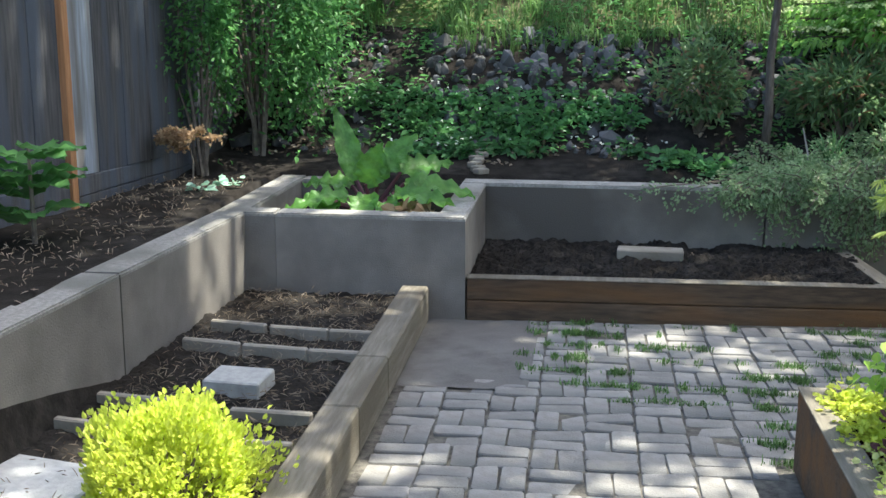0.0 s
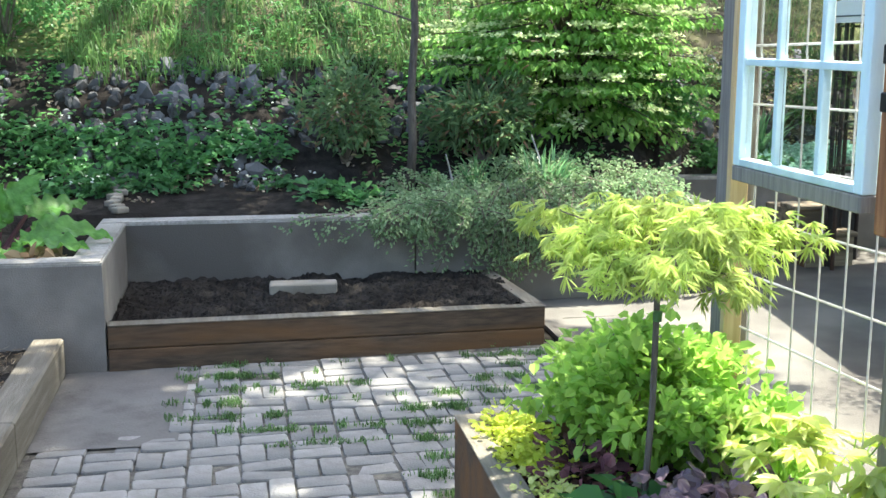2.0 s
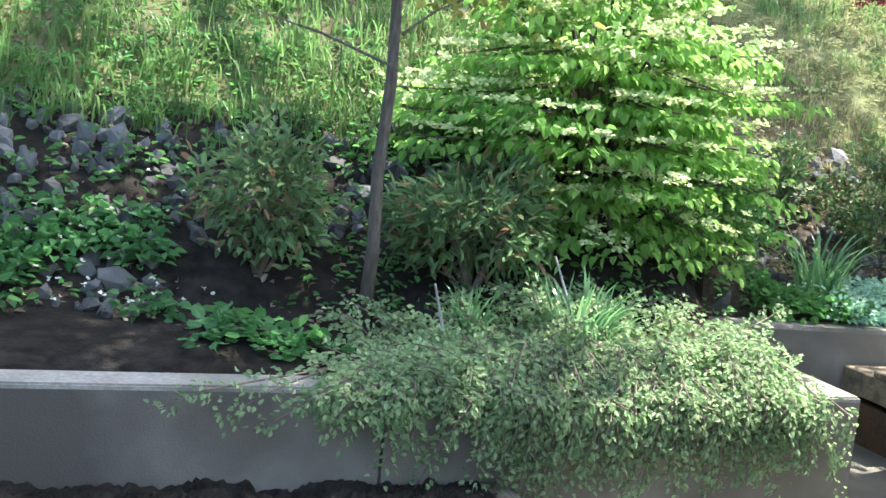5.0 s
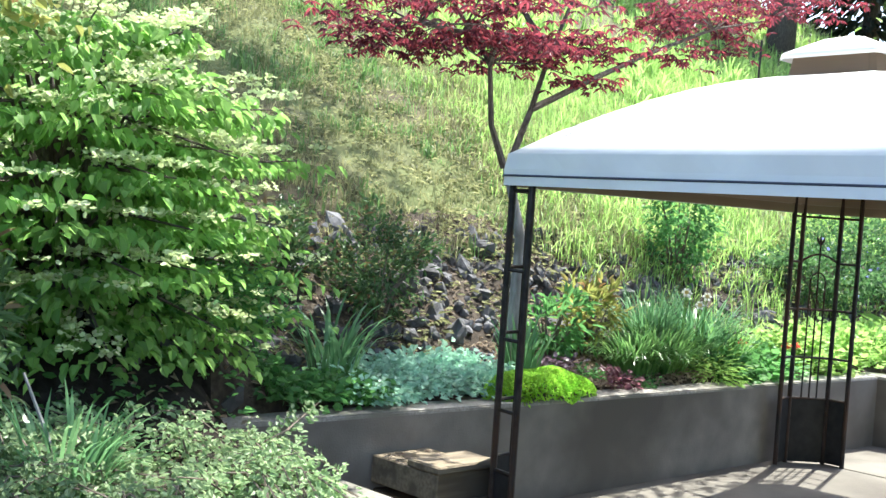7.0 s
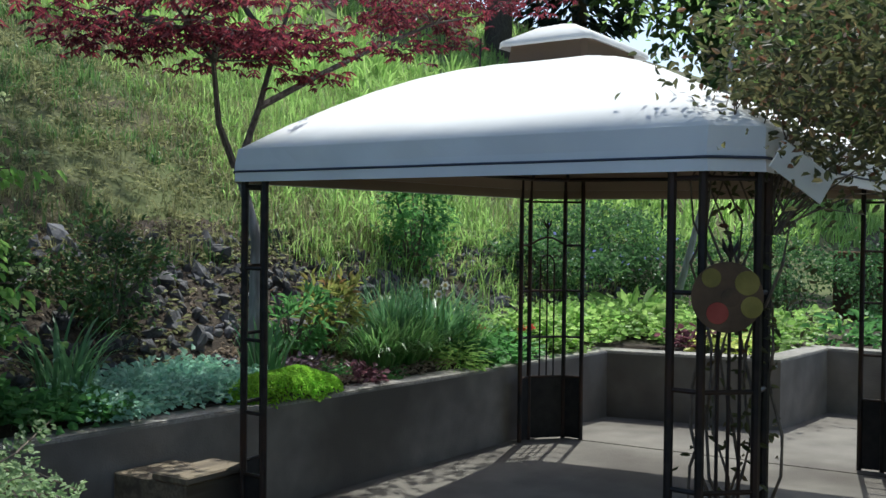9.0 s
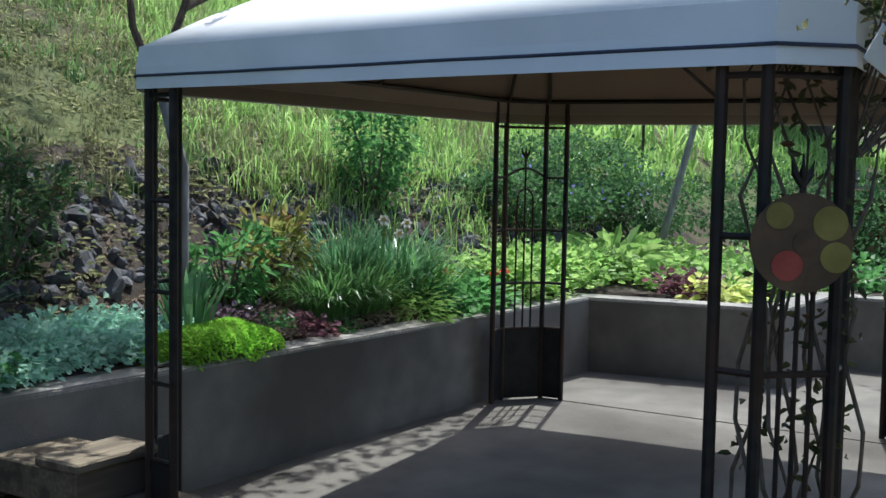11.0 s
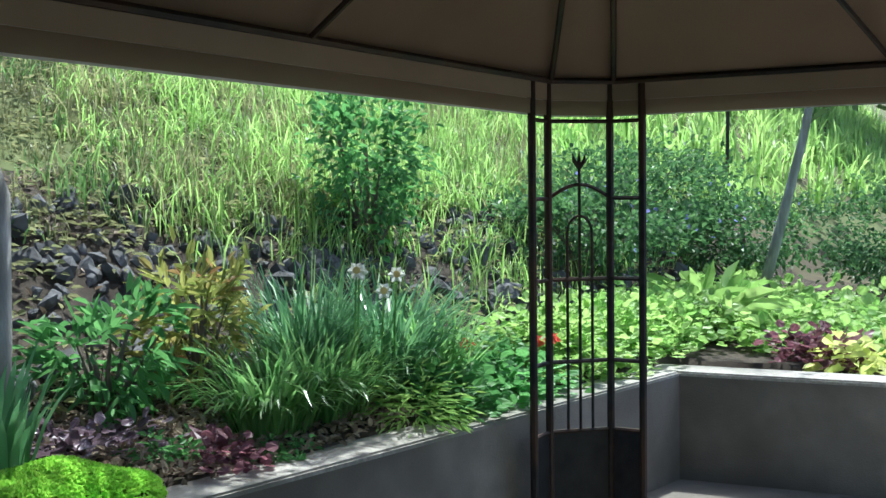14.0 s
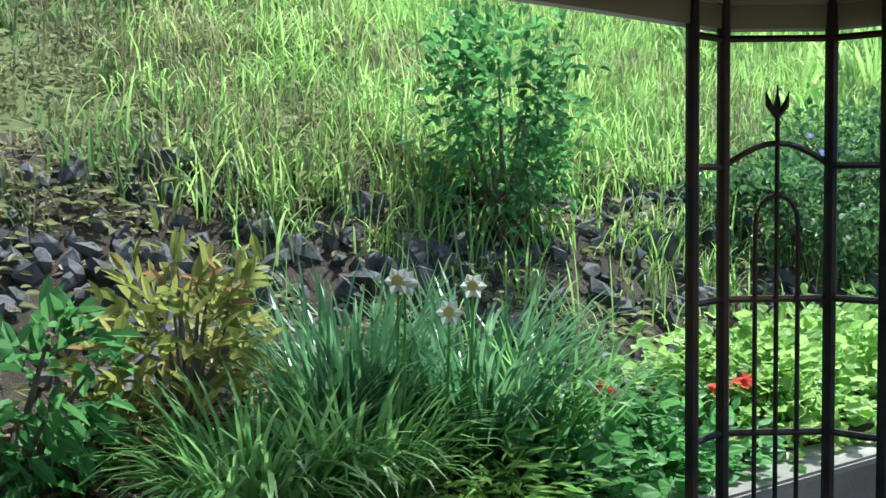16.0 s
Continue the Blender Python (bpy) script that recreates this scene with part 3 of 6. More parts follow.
_y = -4.26
_i = 0
while _y < 3.2:
    _w = 0.29
    _m = FENCE
    if 0.05 < _y < 0.2:
        _m = FENCE_B
    part("board", beam((fence_x(_y), _y), (fence_x(_y + _w), _y + _w - 0.006), 0.022, 1.73, 0.72 + 0.006 * (_i % 2), 0.004), _m, fence)
    _y += _w
    _i += 1
for _a, _c in ((-4.2, -2.2), (-2.2, 0.04), (0.12, 1.6), (1.6, 3.2)):
    for _z in (0.50, 0.615):
        part("kickboard", beam((fence_x(_a) + 0.02, _a), (fence_x(_c) + 0.02, _c), 0.035, 0.11, _z, 0.004), FENCE, fence)
part("post", boxbm(fence_x(0.08) - 0.02, 0.045, 0.4, fence_x(0.08) + 0.045, 0.115, 2.45, 0.004), FENCE_O, fence, "fresh orange cedar post")
for _yy in (-2.2, 1.6):
    part("post", boxbm(fence_x(_yy) - 0.09, _yy - 0.045, 0.4, fence_x(_yy) - 0.012, _yy + 0.045, 2.45, 0.004), FENCE, fence)

# ---- house corner, lattice and hanging window ----
house = empty("house", "sage green clapboard house with pale blue corner trim", "house")
part("wall", prism([(2.62, -3.40), (2.66, -12.0), (9.0, -12.0), (9.0, -3.40)], -0.05, 5.4, 0), SIDING, house)
part("corner_trim", boxbm(2.472, -3.37, 0.0, 2.60, -3.22, 5.3, 0.006), TRIM, house, "pale blue painted corner board")
part("corner_trim", boxbm(2.555, -3.46, 0.0, 2.60, -3.372, 5.3, 0.004), TRIM, house)
for _k in range(26):
    _bm = boxbm(2.586, -12.0, 0, 2.606, -3.464, 0.215, 0.003)
    bmesh.ops.transform(_bm, matrix=Matrix.Translation((2.6, 0, 0.05 + _k * 0.2)) @ Matrix.Rotation(radians(4), 4, "Y") @ Matrix.Translation((-2.6, 0, 0)), verts=_bm.verts)
    part("clapboard", _bm, SIDING, house)
_bm = prism([(2.52, -12.1), (9.1, -12.1), (9.1, -3.30), (2.52, -3.30)], 5.4, 5.5, 0)
part("roof", _bm, ROOFING, house)

lat = empty("wire_trellis", "galvanised wire grid trellis between wooden posts", "trellis")
part("post", boxbm(2.36, -2.22, 0.0, 2.45, -2.10, 3.0, 0.006), POSTW, lat, "weathered grey post")
part("batten", boxbm(2.345, -2.255, 0.0, 2.41, -2.222, 3.0, 0.003), NEWWOOD, lat, "fresh yellow wood batten")
part("post", boxbm(2.415, -3.215, 0.0, 2.485, -3.14, 3.0, 0.005), POSTW, lat)
for _k in range(7):
    _yy = -2.31 - 0.14 * _k
    _v, _f = tube([(2.41 + 0.008 * _k, _yy, 0.32), (2.41 + 0.008 * _k, _yy, 2.95)], 0.0035, 5)
    mesh_ob("wire", _v, _f, WIRE, lat)
for _k in range(10):
    _z = 0.71 + 0.19 * _k - 0.19
    _v, _f = tube([(2.405, -2.25, _z), (2.465, -3.14, _z + 0.02)], 0.0045, 5)
    mesh_ob("wire", _v, _f, WIRE, lat)

sash = empty("hanging_window", "old pale blue painted window sash with small panes", "window")
_m = Matrix.Translation((2.352, -2.30, 1.225)) @ Matrix.Rotation(radians(-88), 4, "Z")
_W, _H = 0.775, 1.40


def bar(x0, z0, x1, z1, y=0.022, name="rail", mt=TRIM):
    part(name, boxbm(x0, -y, z0, x1, y, z1, 0.003, None, _m), mt, sash)


bar(0, 0.05, 0.045, _H, name="stile")
bar(_W - 0.045, 0.05, _W, _H, name="stile")
bar(0, 0.0, _W, 0.048, 0.024, name="bottom_rail", mt=POSTW)
bar(0.046, 0.05, _W - 0.046, 0.075)
for _k in (1, 2):
    bar(_W * _k / 3 - 0.012, 0.076, _W * _k / 3 + 0.012, _H, 0.015, "muntin")
for _k in range(1, 5):
    bar(0.046, 0.05 + 0.335 * _k - 0.012, _W - 0.046, 0.05 + 0.335 * _k + 0.012, 0.0165, "muntin")
for _k in range(3):
    for _j in range(4):
        _p = part("pane", boxbm(0.046 + 0.233 * _k, -0.002, 0.075 + 0.335 * _j, 0.046 + 0.233 * (_k + 1), 0.002, 0.05 + 0.335 * (_j + 1), 0, None, _m), glass, sash)
        _p.visible_shadow = False
cas = empty("casing_strip", "red-brown stained wooden casing strip with old hinges", "casing")
part("strip", boxbm(2.365, -3.19, 1.18, 2.405, -3.13, 2.9, 0.004), RUSTW, cas)
for _z in (1.5, 1.62):
    part("hinge", boxbm(2.35, -3.18, _z, 2.366, -3.145, _z + 0.05, 0.003), METAL, cas)
_v, _f = tube([(2.43, -3.15, 1.3), (2.46, -3.16, 1.3)], 0.01, 6)
mesh_ob("bracket", _v, _f, METAL, cas)

# ---- gazebo ----
CORN = {"nw": ((4.88, 1.96), (1, 0.052), (-0.117, -1)), "ne": ((8.256, 2.137), (-1, -0.052), (0.08, -1)), "sw": ((4.58, -0.60), (1, 0.067), (0.117, 1)), "se": ((8.46, -0.34), (-1, -0.067), (-0.08, 1))}
CC, WW = 0.18, 0.135
SIZE = {"nw": 1.0, "ne": 1.0, "se": 1.0, "sw": 0.83}
EAVE = 1.935
HEM = 1.79
gaz = empty("gazebo", "metal frame gazebo with a pale fabric canopy", "gazebo", at=(6.6, 0.8, 0.08))


def gpart(name, v, f, m, parent=None, label="", smooth=False):
    ob = mesh_ob(name, v, f, m, None, label, smooth)
    ob.parent = parent or gaz
    ob.matrix_parent_inverse = Matrix.Translation(gaz.location).inverted()
    return ob


def corner_unit(key):
    c, u, v = CORN[key]
    c, u, v = Vector((*c, 0)), Vector((*u, 0)).normalized(), Vector((*v, 0)).normalized()
    zb = patio_z(c.x)
    cc, ww = CC * SIZE[key], WW * SIZE[key]
    pts = [c + u * (cc + ww), c + u * cc, c + v * cc, c + v * (cc + ww)]
    for p in pts:
        gpart("post", *tube([p + Vector((0, 0, zb)), p + Vector((0, 0, EAVE))], 0.016, 8), METAL)
    up = lambda p, z: p + Vector((0, 0, z))
    dz = zb - 0.108
    for z in (1.77, 1.468, 1.15, 0.825, 0.548):
        z += dz if z < 1.7 else 0
        for a, b in ((0, 1), (2, 3)):
            gpart("crossbar", *tube([up(pts[a], z), up(pts[b], z)], 0.009, 6), METAL)
    a, b = pts[1], pts[2]
    for z in (1.77, 1.15, 0.825, 0.548):
        z += dz if z < 1.7 else 0
        gpart("crossbar", *tube([up(a, z), up(b, z)], 0.009, 6), METAL)
    mid = (a + b) / 2
    arch = [up(a.lerp(b, k / 10), 1.468 + dz + 0.055 * math.sin(math.pi * k / 10)) for k in range(11)]
    gpart("arch", *tube(arch, 0.008, 6), METAL)
    h = [up(a.lerp(b, 0.30), 0.55 + dz)] + [up(a.lerp(b, 0.5 - 0.2 * math.cos(math.pi * k / 8)), 1.33 + dz + 0.07 * math.sin(math.pi * k / 8)) for k in range(9)] + [up(a.lerp(b, 0.70), 0.55 + dz)]
    gpart("hoop", *tube(h, 0.006, 6), METAL)
    gpart("rod", *tube([up(mid, 0.55 + dz), up(mid, 1.60 + dz), up(mid, 1.66 + dz)], [0.006, 0.006, 0.002], 6), METAL)
    fin = []
    for s in (-1, 0, 1):
        d = (b - a).normalized() * s
        fin.append(tube([up(mid, 1.585 + dz), up(mid + d * 0.02, 1.615 + dz), up(mid + d * 0.028, 1.645 + dz)], [0.007, 0.009, 0.002], 5))
    gpart("finial", *join(fin), METAL)
    for p, q in zip(pts, pts[1:]):
        gpart("kick_panel", [up(p, zb + 0.01), up(q, zb + 0.01), up(q, 0.545 + dz), up(p, 0.545 + dz)] + [up(p + (mid - c) * 0.03, zb + 0.01), up(q + (mid - c) * 0.03, zb + 0.01), up(q + (mid - c) * 0.03, 0.545 + dz), up(p + (mid - c) * 0.03, 0.545 + dz)], [(0, 1, 2, 3), (7, 6, 5, 4), (0, 4, 5, 1), (3, 2, 6, 7), (0, 3, 7, 4), (1, 5, 6, 2)], PANEL)
    return pts


for _k in CORN:
    corner_unit(_k)
_cen = Vector((6.455, 1.035, 0))


def ring(off, z, lerp=0.0, top=0.55):
    """The chamfered outline of the canopy, moved outwards by off and drawn in towards the middle by lerp."""
    R = []
    for k in ("sw", "se", "ne", "nw"):
        c, u, v = CORN[k]
        c, u, v = Vector((*c, 0)), Vector((*u, 0)).normalized(), Vector((*v, 0)).normalized()
        o = -(u + v) * off
        pa, pb = c + o + v * CC * SIZE[k], c + o + u * CC * SIZE[k]
        R += [pa, pb] if k in ("sw", "ne") else [pb, pa]
    out = []
    for i, p in enumerate(R):
        t = _cen + (p - _cen) * 0.15
        q = p.lerp(t, lerp)
        out.append(Vector((q.x, q.y, z)))
    return out


def subdiv(R, k, sag=0.0, wob=0.0):
    out = []
    for i, p in enumerate(R):
        q = R[(i + 1) % len(R)]
        for j in range(k):
            w = p.lerp(q, j / k)
            w.z -= sag * math.sin(math.pi * j / k)
            w.x += wob * noise.noise((w.x * 3, w.y * 3, w.z * 6))
            w.y += wob * noise.noise((w.y * 3, w.x * 3, w.z * 6 + 9))
            out.append(w)
    return out


def loft(rings, cap=False):
    n = len(rings[0])
    V = [p for r in rings for p in r]
    Fc = [(i * n + k, i * n + (k + 1) % n, (i + 1) * n + (k + 1) % n, (i + 1) * n + k) for i in range(len(rings) - 1) for k in range(n)]
    if cap:
        Fc.append(tuple((len(rings) - 1) * n + k for k in range(n)))
    return V, Fc


_prof = [(0.0, 0.0), (0.15, 0.115), (0.3, 0.215), (0.45, 0.305), (0.6, 0.38), (0.75, 0.44), (0.9, 0.485), (1.0, 0.51)]
_rings = [subdiv(ring(0.022, EAVE + dz, l), 10, sag=0.02 * (l > 0) * (1 - l)) for l, dz in _prof]
_can = gpart("canopy", *loft(_rings), CANVAS, None, "pale off-white fabric canopy", True)
_val = gpart("valance", *loft([subdiv(ring(0.023, EAVE, 0), 24), subdiv(ring(0.026, EAVE - 0.07, 0), 24, wob=0.014), subdiv(ring(0.028, HEM, 0), 24, 0.0, 0.014)]), CANVAS, None, "pale valance with a dark piping line")
for _o in (_can, _val):
    _s = _o.modifiers.new("solid", "SOLIDIFY")
    _s.thickness = 0.003
gpart("piping", *tube(subdiv(ring(0.031, HEM + 0.045, 0), 24, wob=0.014) + [subdiv(ring(0.031, HEM + 0.045, 0), 24, wob=0.014)[0]], 0.005, 5), PIPING)
# extra sheet under the fabric, the underside's shade put into its brown
gpart("lining", *loft([[p - Vector((0, 0, 0.022)) for p in r] for r in _rings]), SHADE_LINING, None, "brown shaded underside", True)
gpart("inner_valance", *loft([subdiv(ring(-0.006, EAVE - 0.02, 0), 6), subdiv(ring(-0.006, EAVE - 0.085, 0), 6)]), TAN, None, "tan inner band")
gpart("hem_band", *loft([subdiv(ring(-0.004, EAVE - 0.086, 0), 6), subdiv(ring(-0.002, HEM + 0.003, 0), 6)]), SHADE_LINING)
_r0 = ring(-0.03, EAVE - 0.012, 0)
for _k in range(8):
    gpart("beam", *tube([_r0[_k], _r0[(_k + 1) % 8]], 0.013, 6), METAL)
    gpart("rib", *tube([_r0[_k]] + [ring(-0.03, EAVE - 0.035 + dz, l)[_k] for l, dz in _prof[1:]], 0.011, 6), METAL)
for _k in range(0, 8):
    _a, _b = _r0[_k], _r0[(_k + 1) % 8]
    if (_a - _b).length > 1:
        _m2 = (_a + _b) / 2
        gpart("rib", *tube([_m2, _m2.lerp(_cen + Vector((0, 0, EAVE + 0.48)), 0.5) + Vector((0, 0, 0.03)), Vector((_cen.x, _cen.y, EAVE + 0.48)).lerp(_m2, 0.17)], 0.010, 6), METAL)
# same shade brown on a skirt where the vent gap lies
_cu = [subdiv(ring(0.0, 2.40, 0.945), 3), subdiv(ring(0.0, 2.53, 0.965), 3)]
gpart("vent_skirt", *loft(_cu), SHADE_LINING, None, "dark mesh vent under the small top canopy")
_cu = [subdiv(ring(0.0, 2.51, 0.915), 4), subdiv(ring(0.0, 2.54, 0.92), 4), subdiv(ring(0.0, 2.63, 1.07), 4), subdiv(ring(0.0, 2.665, 1.17), 4)]
_t = gpart("top_canopy", *loft(_cu, True), CANVAS, None, "small raised vent canopy", True)
_t.modifiers.new("solid", "SOLIDIFY").thickness = 0.003

# ---- planting on the bank and in the beds ----


def spots_in(n, x0, x1, y0, y1, keep=None):
    out = []
    while len(out) < n:
        x, y = RNG.uniform(x0, x1), RNG.uniform(y0, y1)
        if keep is None or keep(x, y):
            out.append((x, y, gz(x, y)))
    return out


def s_of(x, y):
    k = ramp(x - 3.6, 1.4)
    return y - (1.24 * (1 - k) + (2.52 - 0.082 * (min(max(x, 4.2), 9.4) - 4.2)) * k)


def rock_mesh(seed, r):
    bm = bmesh.new()
    bmesh.ops.create_icosphere(bm, subdivisions=1, radius=1.0)
    rs = np.random.default_rng(seed)
    off = rs.random(3) * 10
    cuts = [(Vector(rs.normal(size=3)).normalized(), 0.42 + 0.35 * rs.random()) for _ in range(13)]
    for v in bm.verts:
        for d, h in cuts:
            k = v.co.dot(d) - h
            if k > 0:
                v.co -= d * k
        v.co *= 1 + 0.13 * noise.noise(v.co * 1.8 + Vector(off))
        v.co.x *= 1.25
        v.co.z *= 0.75
        v.co *= r
    me = bpy.data.meshes.new("rock")
    bm.to_mesh(me)
    bm.free()
    me.materials.append(ROCK)
    return me


_rm = [rock_mesh(k, 1.0) for k in range(9)]
_n, _more = 0, []
while _n < 1750:
    _x, _y = RNG.uniform(-2.0, 12.5), RNG.uniform(1.9, 4.6)
    _s = s_of(_x, _y)
    if not 0.85 + 0.2 * noise.noise((_x * 2, 0, 0)) < _s < 2.0 + 0.2 * noise.noise((_x * 2, 5, 0)):
        continue
    if -1.0 < _x < -0.65 or (2.9 < _x < 3.9 and RNG.random() < 0.6) or (1.0 < _x < 4 and _s < 1.25):
        continue
    _n += 1
    _r = RNG.uniform(0.03, 0.07) * (1.7 if RNG.random() < 0.14 else 1)
    _m6 = Matrix.LocRotScale((_x, _y, gz(_x, _y) + _r * 0.15), Euler(RNG.random(3) * 6.28), (_r, _r, _r))
    if _n % 7 == 0:
        _o = new("rock", _rm[_n % 9])
        _o.matrix_world = _m6
        tagged(_o, "grey angular basalt rock on the bank", "rock", group="rocks on the bank")
    else:
        _mesh = _rm[_n % 9]
        _more.append(([_m6 @ v.co for v in _mesh.vertices], [tuple(p.vertices) for p in _mesh.polygons]))
tagged(mesh_ob("rock_pile", *join(_more), ROCK), "loose pile of grey angular rocks on the bank", "rocks", kind="stuff")


def grass(name, n, x0, x1, y0, y1, L, W, material, label, keep, bend=0.6, per=11, wide=0.06):
    """Blades in tufts of uneven height that share a lean."""
    k = n // per
    C = np.repeat(np.array(spots_in(k, x0, x1, y0, y1, keep)), per, 0)
    n = len(C)
    P = C + RNG.normal(size=(n, 3)) * np.array([wide, wide, 0.004]) - np.array([0, 0, 0.02])
    D = np.repeat(RNG.normal(size=(k, 3)), per, 0) * 0.7 + RNG.normal(size=(n, 3)) * 0.8
    D[:, 2] = 0
    tall = np.repeat(0.55 + 0.75 * RNG.random(k), per)
    V, Fc = blade_arrays(P, D, L * tall * (0.6 + 0.6 * RNG.random(n)), W * (0.7 + 0.6 * RNG.random(n)), np.clip(bend * 1.6 * RNG.random(n), 0, 1))
    return tagged(mesh_ob(name, V.tolist(), Fc, material), label, "grass", kind="stuff")


def patchy(x, y, f=0.9, t=-0.05):
    return noise.noise((x * f, y * f, 7.0)) > t


# dark leaf colour here stands in for tree shade on the bank
grass("bank_grass", 24000, -2.5, 4.0, 3.05, 7.4, 0.22, 0.010, L_GRASS_SHADE, "fresh green tall grass on the bank", lambda x, y: s_of(x, y) > 1.75 and not -1.1 < x < -0.6 and patchy(x, y, 0.8, -0.6))
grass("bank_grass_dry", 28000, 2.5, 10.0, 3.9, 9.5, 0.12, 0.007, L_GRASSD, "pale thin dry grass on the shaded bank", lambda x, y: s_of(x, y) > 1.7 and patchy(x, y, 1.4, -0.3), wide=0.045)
grass("bank_grass_green", 7000, 2.5, 8.5, 3.9, 9.5, 0.16, 0.009, L_GRASS_SHADE, "fresh green tufts on the shaded bank", lambda x, y: s_of(x, y) > 1.7 and patchy(x + 9, y, 1.1, 0.0), wide=0.05)
rosette("slope_weeds", spots_in(1400, 2.6, 9.8, 3.9, 9.0, lambda x, y: s_of(x, y) > 1.6 and patchy(x, y + 5, 1.2, -0.5)), 13, 0.05, 0.022, L_GRASSD, "pale leafy weeds on the brown slope", "weeds", stalk=0.09, kind="stuff")
rosette("slope_weeds", spots_in(420, -1.0, 3.4, 3.6, 7.5, lambda x, y: s_of(x, y) > 2.2 and patchy(x, y + 5, 1.2, -0.2)), 14, 0.06, 0.028, L_GRASS_SHADE, "dull green weeds on the shaded slope", "weeds", stalk=0.11, kind="stuff")
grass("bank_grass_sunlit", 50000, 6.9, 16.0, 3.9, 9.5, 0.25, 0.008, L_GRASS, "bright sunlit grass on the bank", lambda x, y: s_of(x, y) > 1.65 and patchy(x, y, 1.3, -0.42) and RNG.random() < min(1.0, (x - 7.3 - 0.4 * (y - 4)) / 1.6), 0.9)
grass("bank_seed_heads", 10000, 7.4, 15.0, 3.9, 8.0, 0.27, 0.006, L_GRASSD, "thin pale seed stalks in the sunlit grass", lambda x, y: s_of(x, y) > 1.6 and patchy(x, y, 1.2, -0.1) and x > 7.5 + 0.4 * (y - 4), 0.7)
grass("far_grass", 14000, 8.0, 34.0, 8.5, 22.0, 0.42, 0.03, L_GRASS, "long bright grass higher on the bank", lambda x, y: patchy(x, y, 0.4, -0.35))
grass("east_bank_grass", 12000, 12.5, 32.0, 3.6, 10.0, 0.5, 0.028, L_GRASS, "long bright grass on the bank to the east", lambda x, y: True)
grass("upper_grass", 10000, -4.0, 9.0, 6.6, 13.0, 0.22, 0.013, L_GRASS_SHADE, "thin grass higher on the bank", lambda x, y: patchy(x, y, 0.6, -0.5))

rosette("bank_weeds", spots_in(260, 4.2, 12.0, 3.2, 4.6, lambda x, y: 0.9 < s_of(x, y) < 2.1), 16, 0.05, 0.02, L_GRASSD, "pale green weeds among the rocks", "weeds", stalk=0.10, kind="stuff")
rosette("bank_weeds", spots_in(420, -1.8, 4.0, 2.1, 4.5, lambda x, y: 0.9 < s_of(x, y) < 3.0), 16, 0.05, 0.026, L_MID, "green weeds among the rocks", "weeds", stalk=0.10, kind="stuff")
grass("rock_grass", 2400, 7.6, 12.5, 2.4, 4.6, 0.24, 0.008, L_GRASS, "thin grass growing among the rocks", lambda x, y: 1.1 < s_of(x, y) < 2.1, 0.7)
# leaf litter on the bank
_P = np.array(spots_in(3600, -2.2, 9.2, 1.4, 4.6, lambda x, y: s_of(x, y) > 0.22 and (x > 3.8 or (s_of(x, y) > 0.5 and patchy(x, y, 2.0, 0.1)))))
_P[:, 2] += 0.008
tagged(leafy("leaf_litter", _P, rdir(len(_P), 0), unit(np.array([[0, 0, 1.0]]) + RNG.normal(size=(len(_P), 3)) * 0.4), 0.045, 0.028, L_LITTER, None), "dry brown leaf litter on the bank", "leaf litter", kind="stuff")
_P = np.array(spots_in(6500, 5.9, 8.3, 2.45, 3.35, lambda x, y: y > wall_y(x) + 0.16))
_P[:, 2] += 0.008
tagged(leafy("bark_chips", _P, rdir(len(_P), 0), unit(np.array([[0, 0, 1.0]]) + RNG.normal(size=(len(_P), 3)) * 0.4), 0.04, 0.02, L_LITTER, None), "pale bark chips on the mulched bed", "bark chips", kind="stuff")
# straw and chips on the west bed
_n = 2600
_P = np.stack([RNG.uniform(-1.22, -0.36, _n), RNG.uniform(-3.6, -0.05, _n), np.full(_n, 0.155)], 1)
tagged(leafy("straw", _P, rdir(_n, 0), np.tile([[0, 0, 1.0]], (_n, 1)), 0.042, 0.0035, L_LITTER, None), "dry straw scattered on the soil", "straw", kind="stuff")
_n = 700
_P = np.stack([RNG.uniform(-2.15, -1.5, _n), RNG.uniform(-2.6, 1.1, _n), np.full(_n, 0.6)], 1)
tagged(leafy("chips", _P, rdir(_n, 0), np.tile([[0, 0, 1.0]], (_n, 1)), 0.035, 0.006, L_LITTER, None), "dry chips and twigs on the soil by the fence", "chips", kind="stuff")

# ---- large shrubs and trees ----


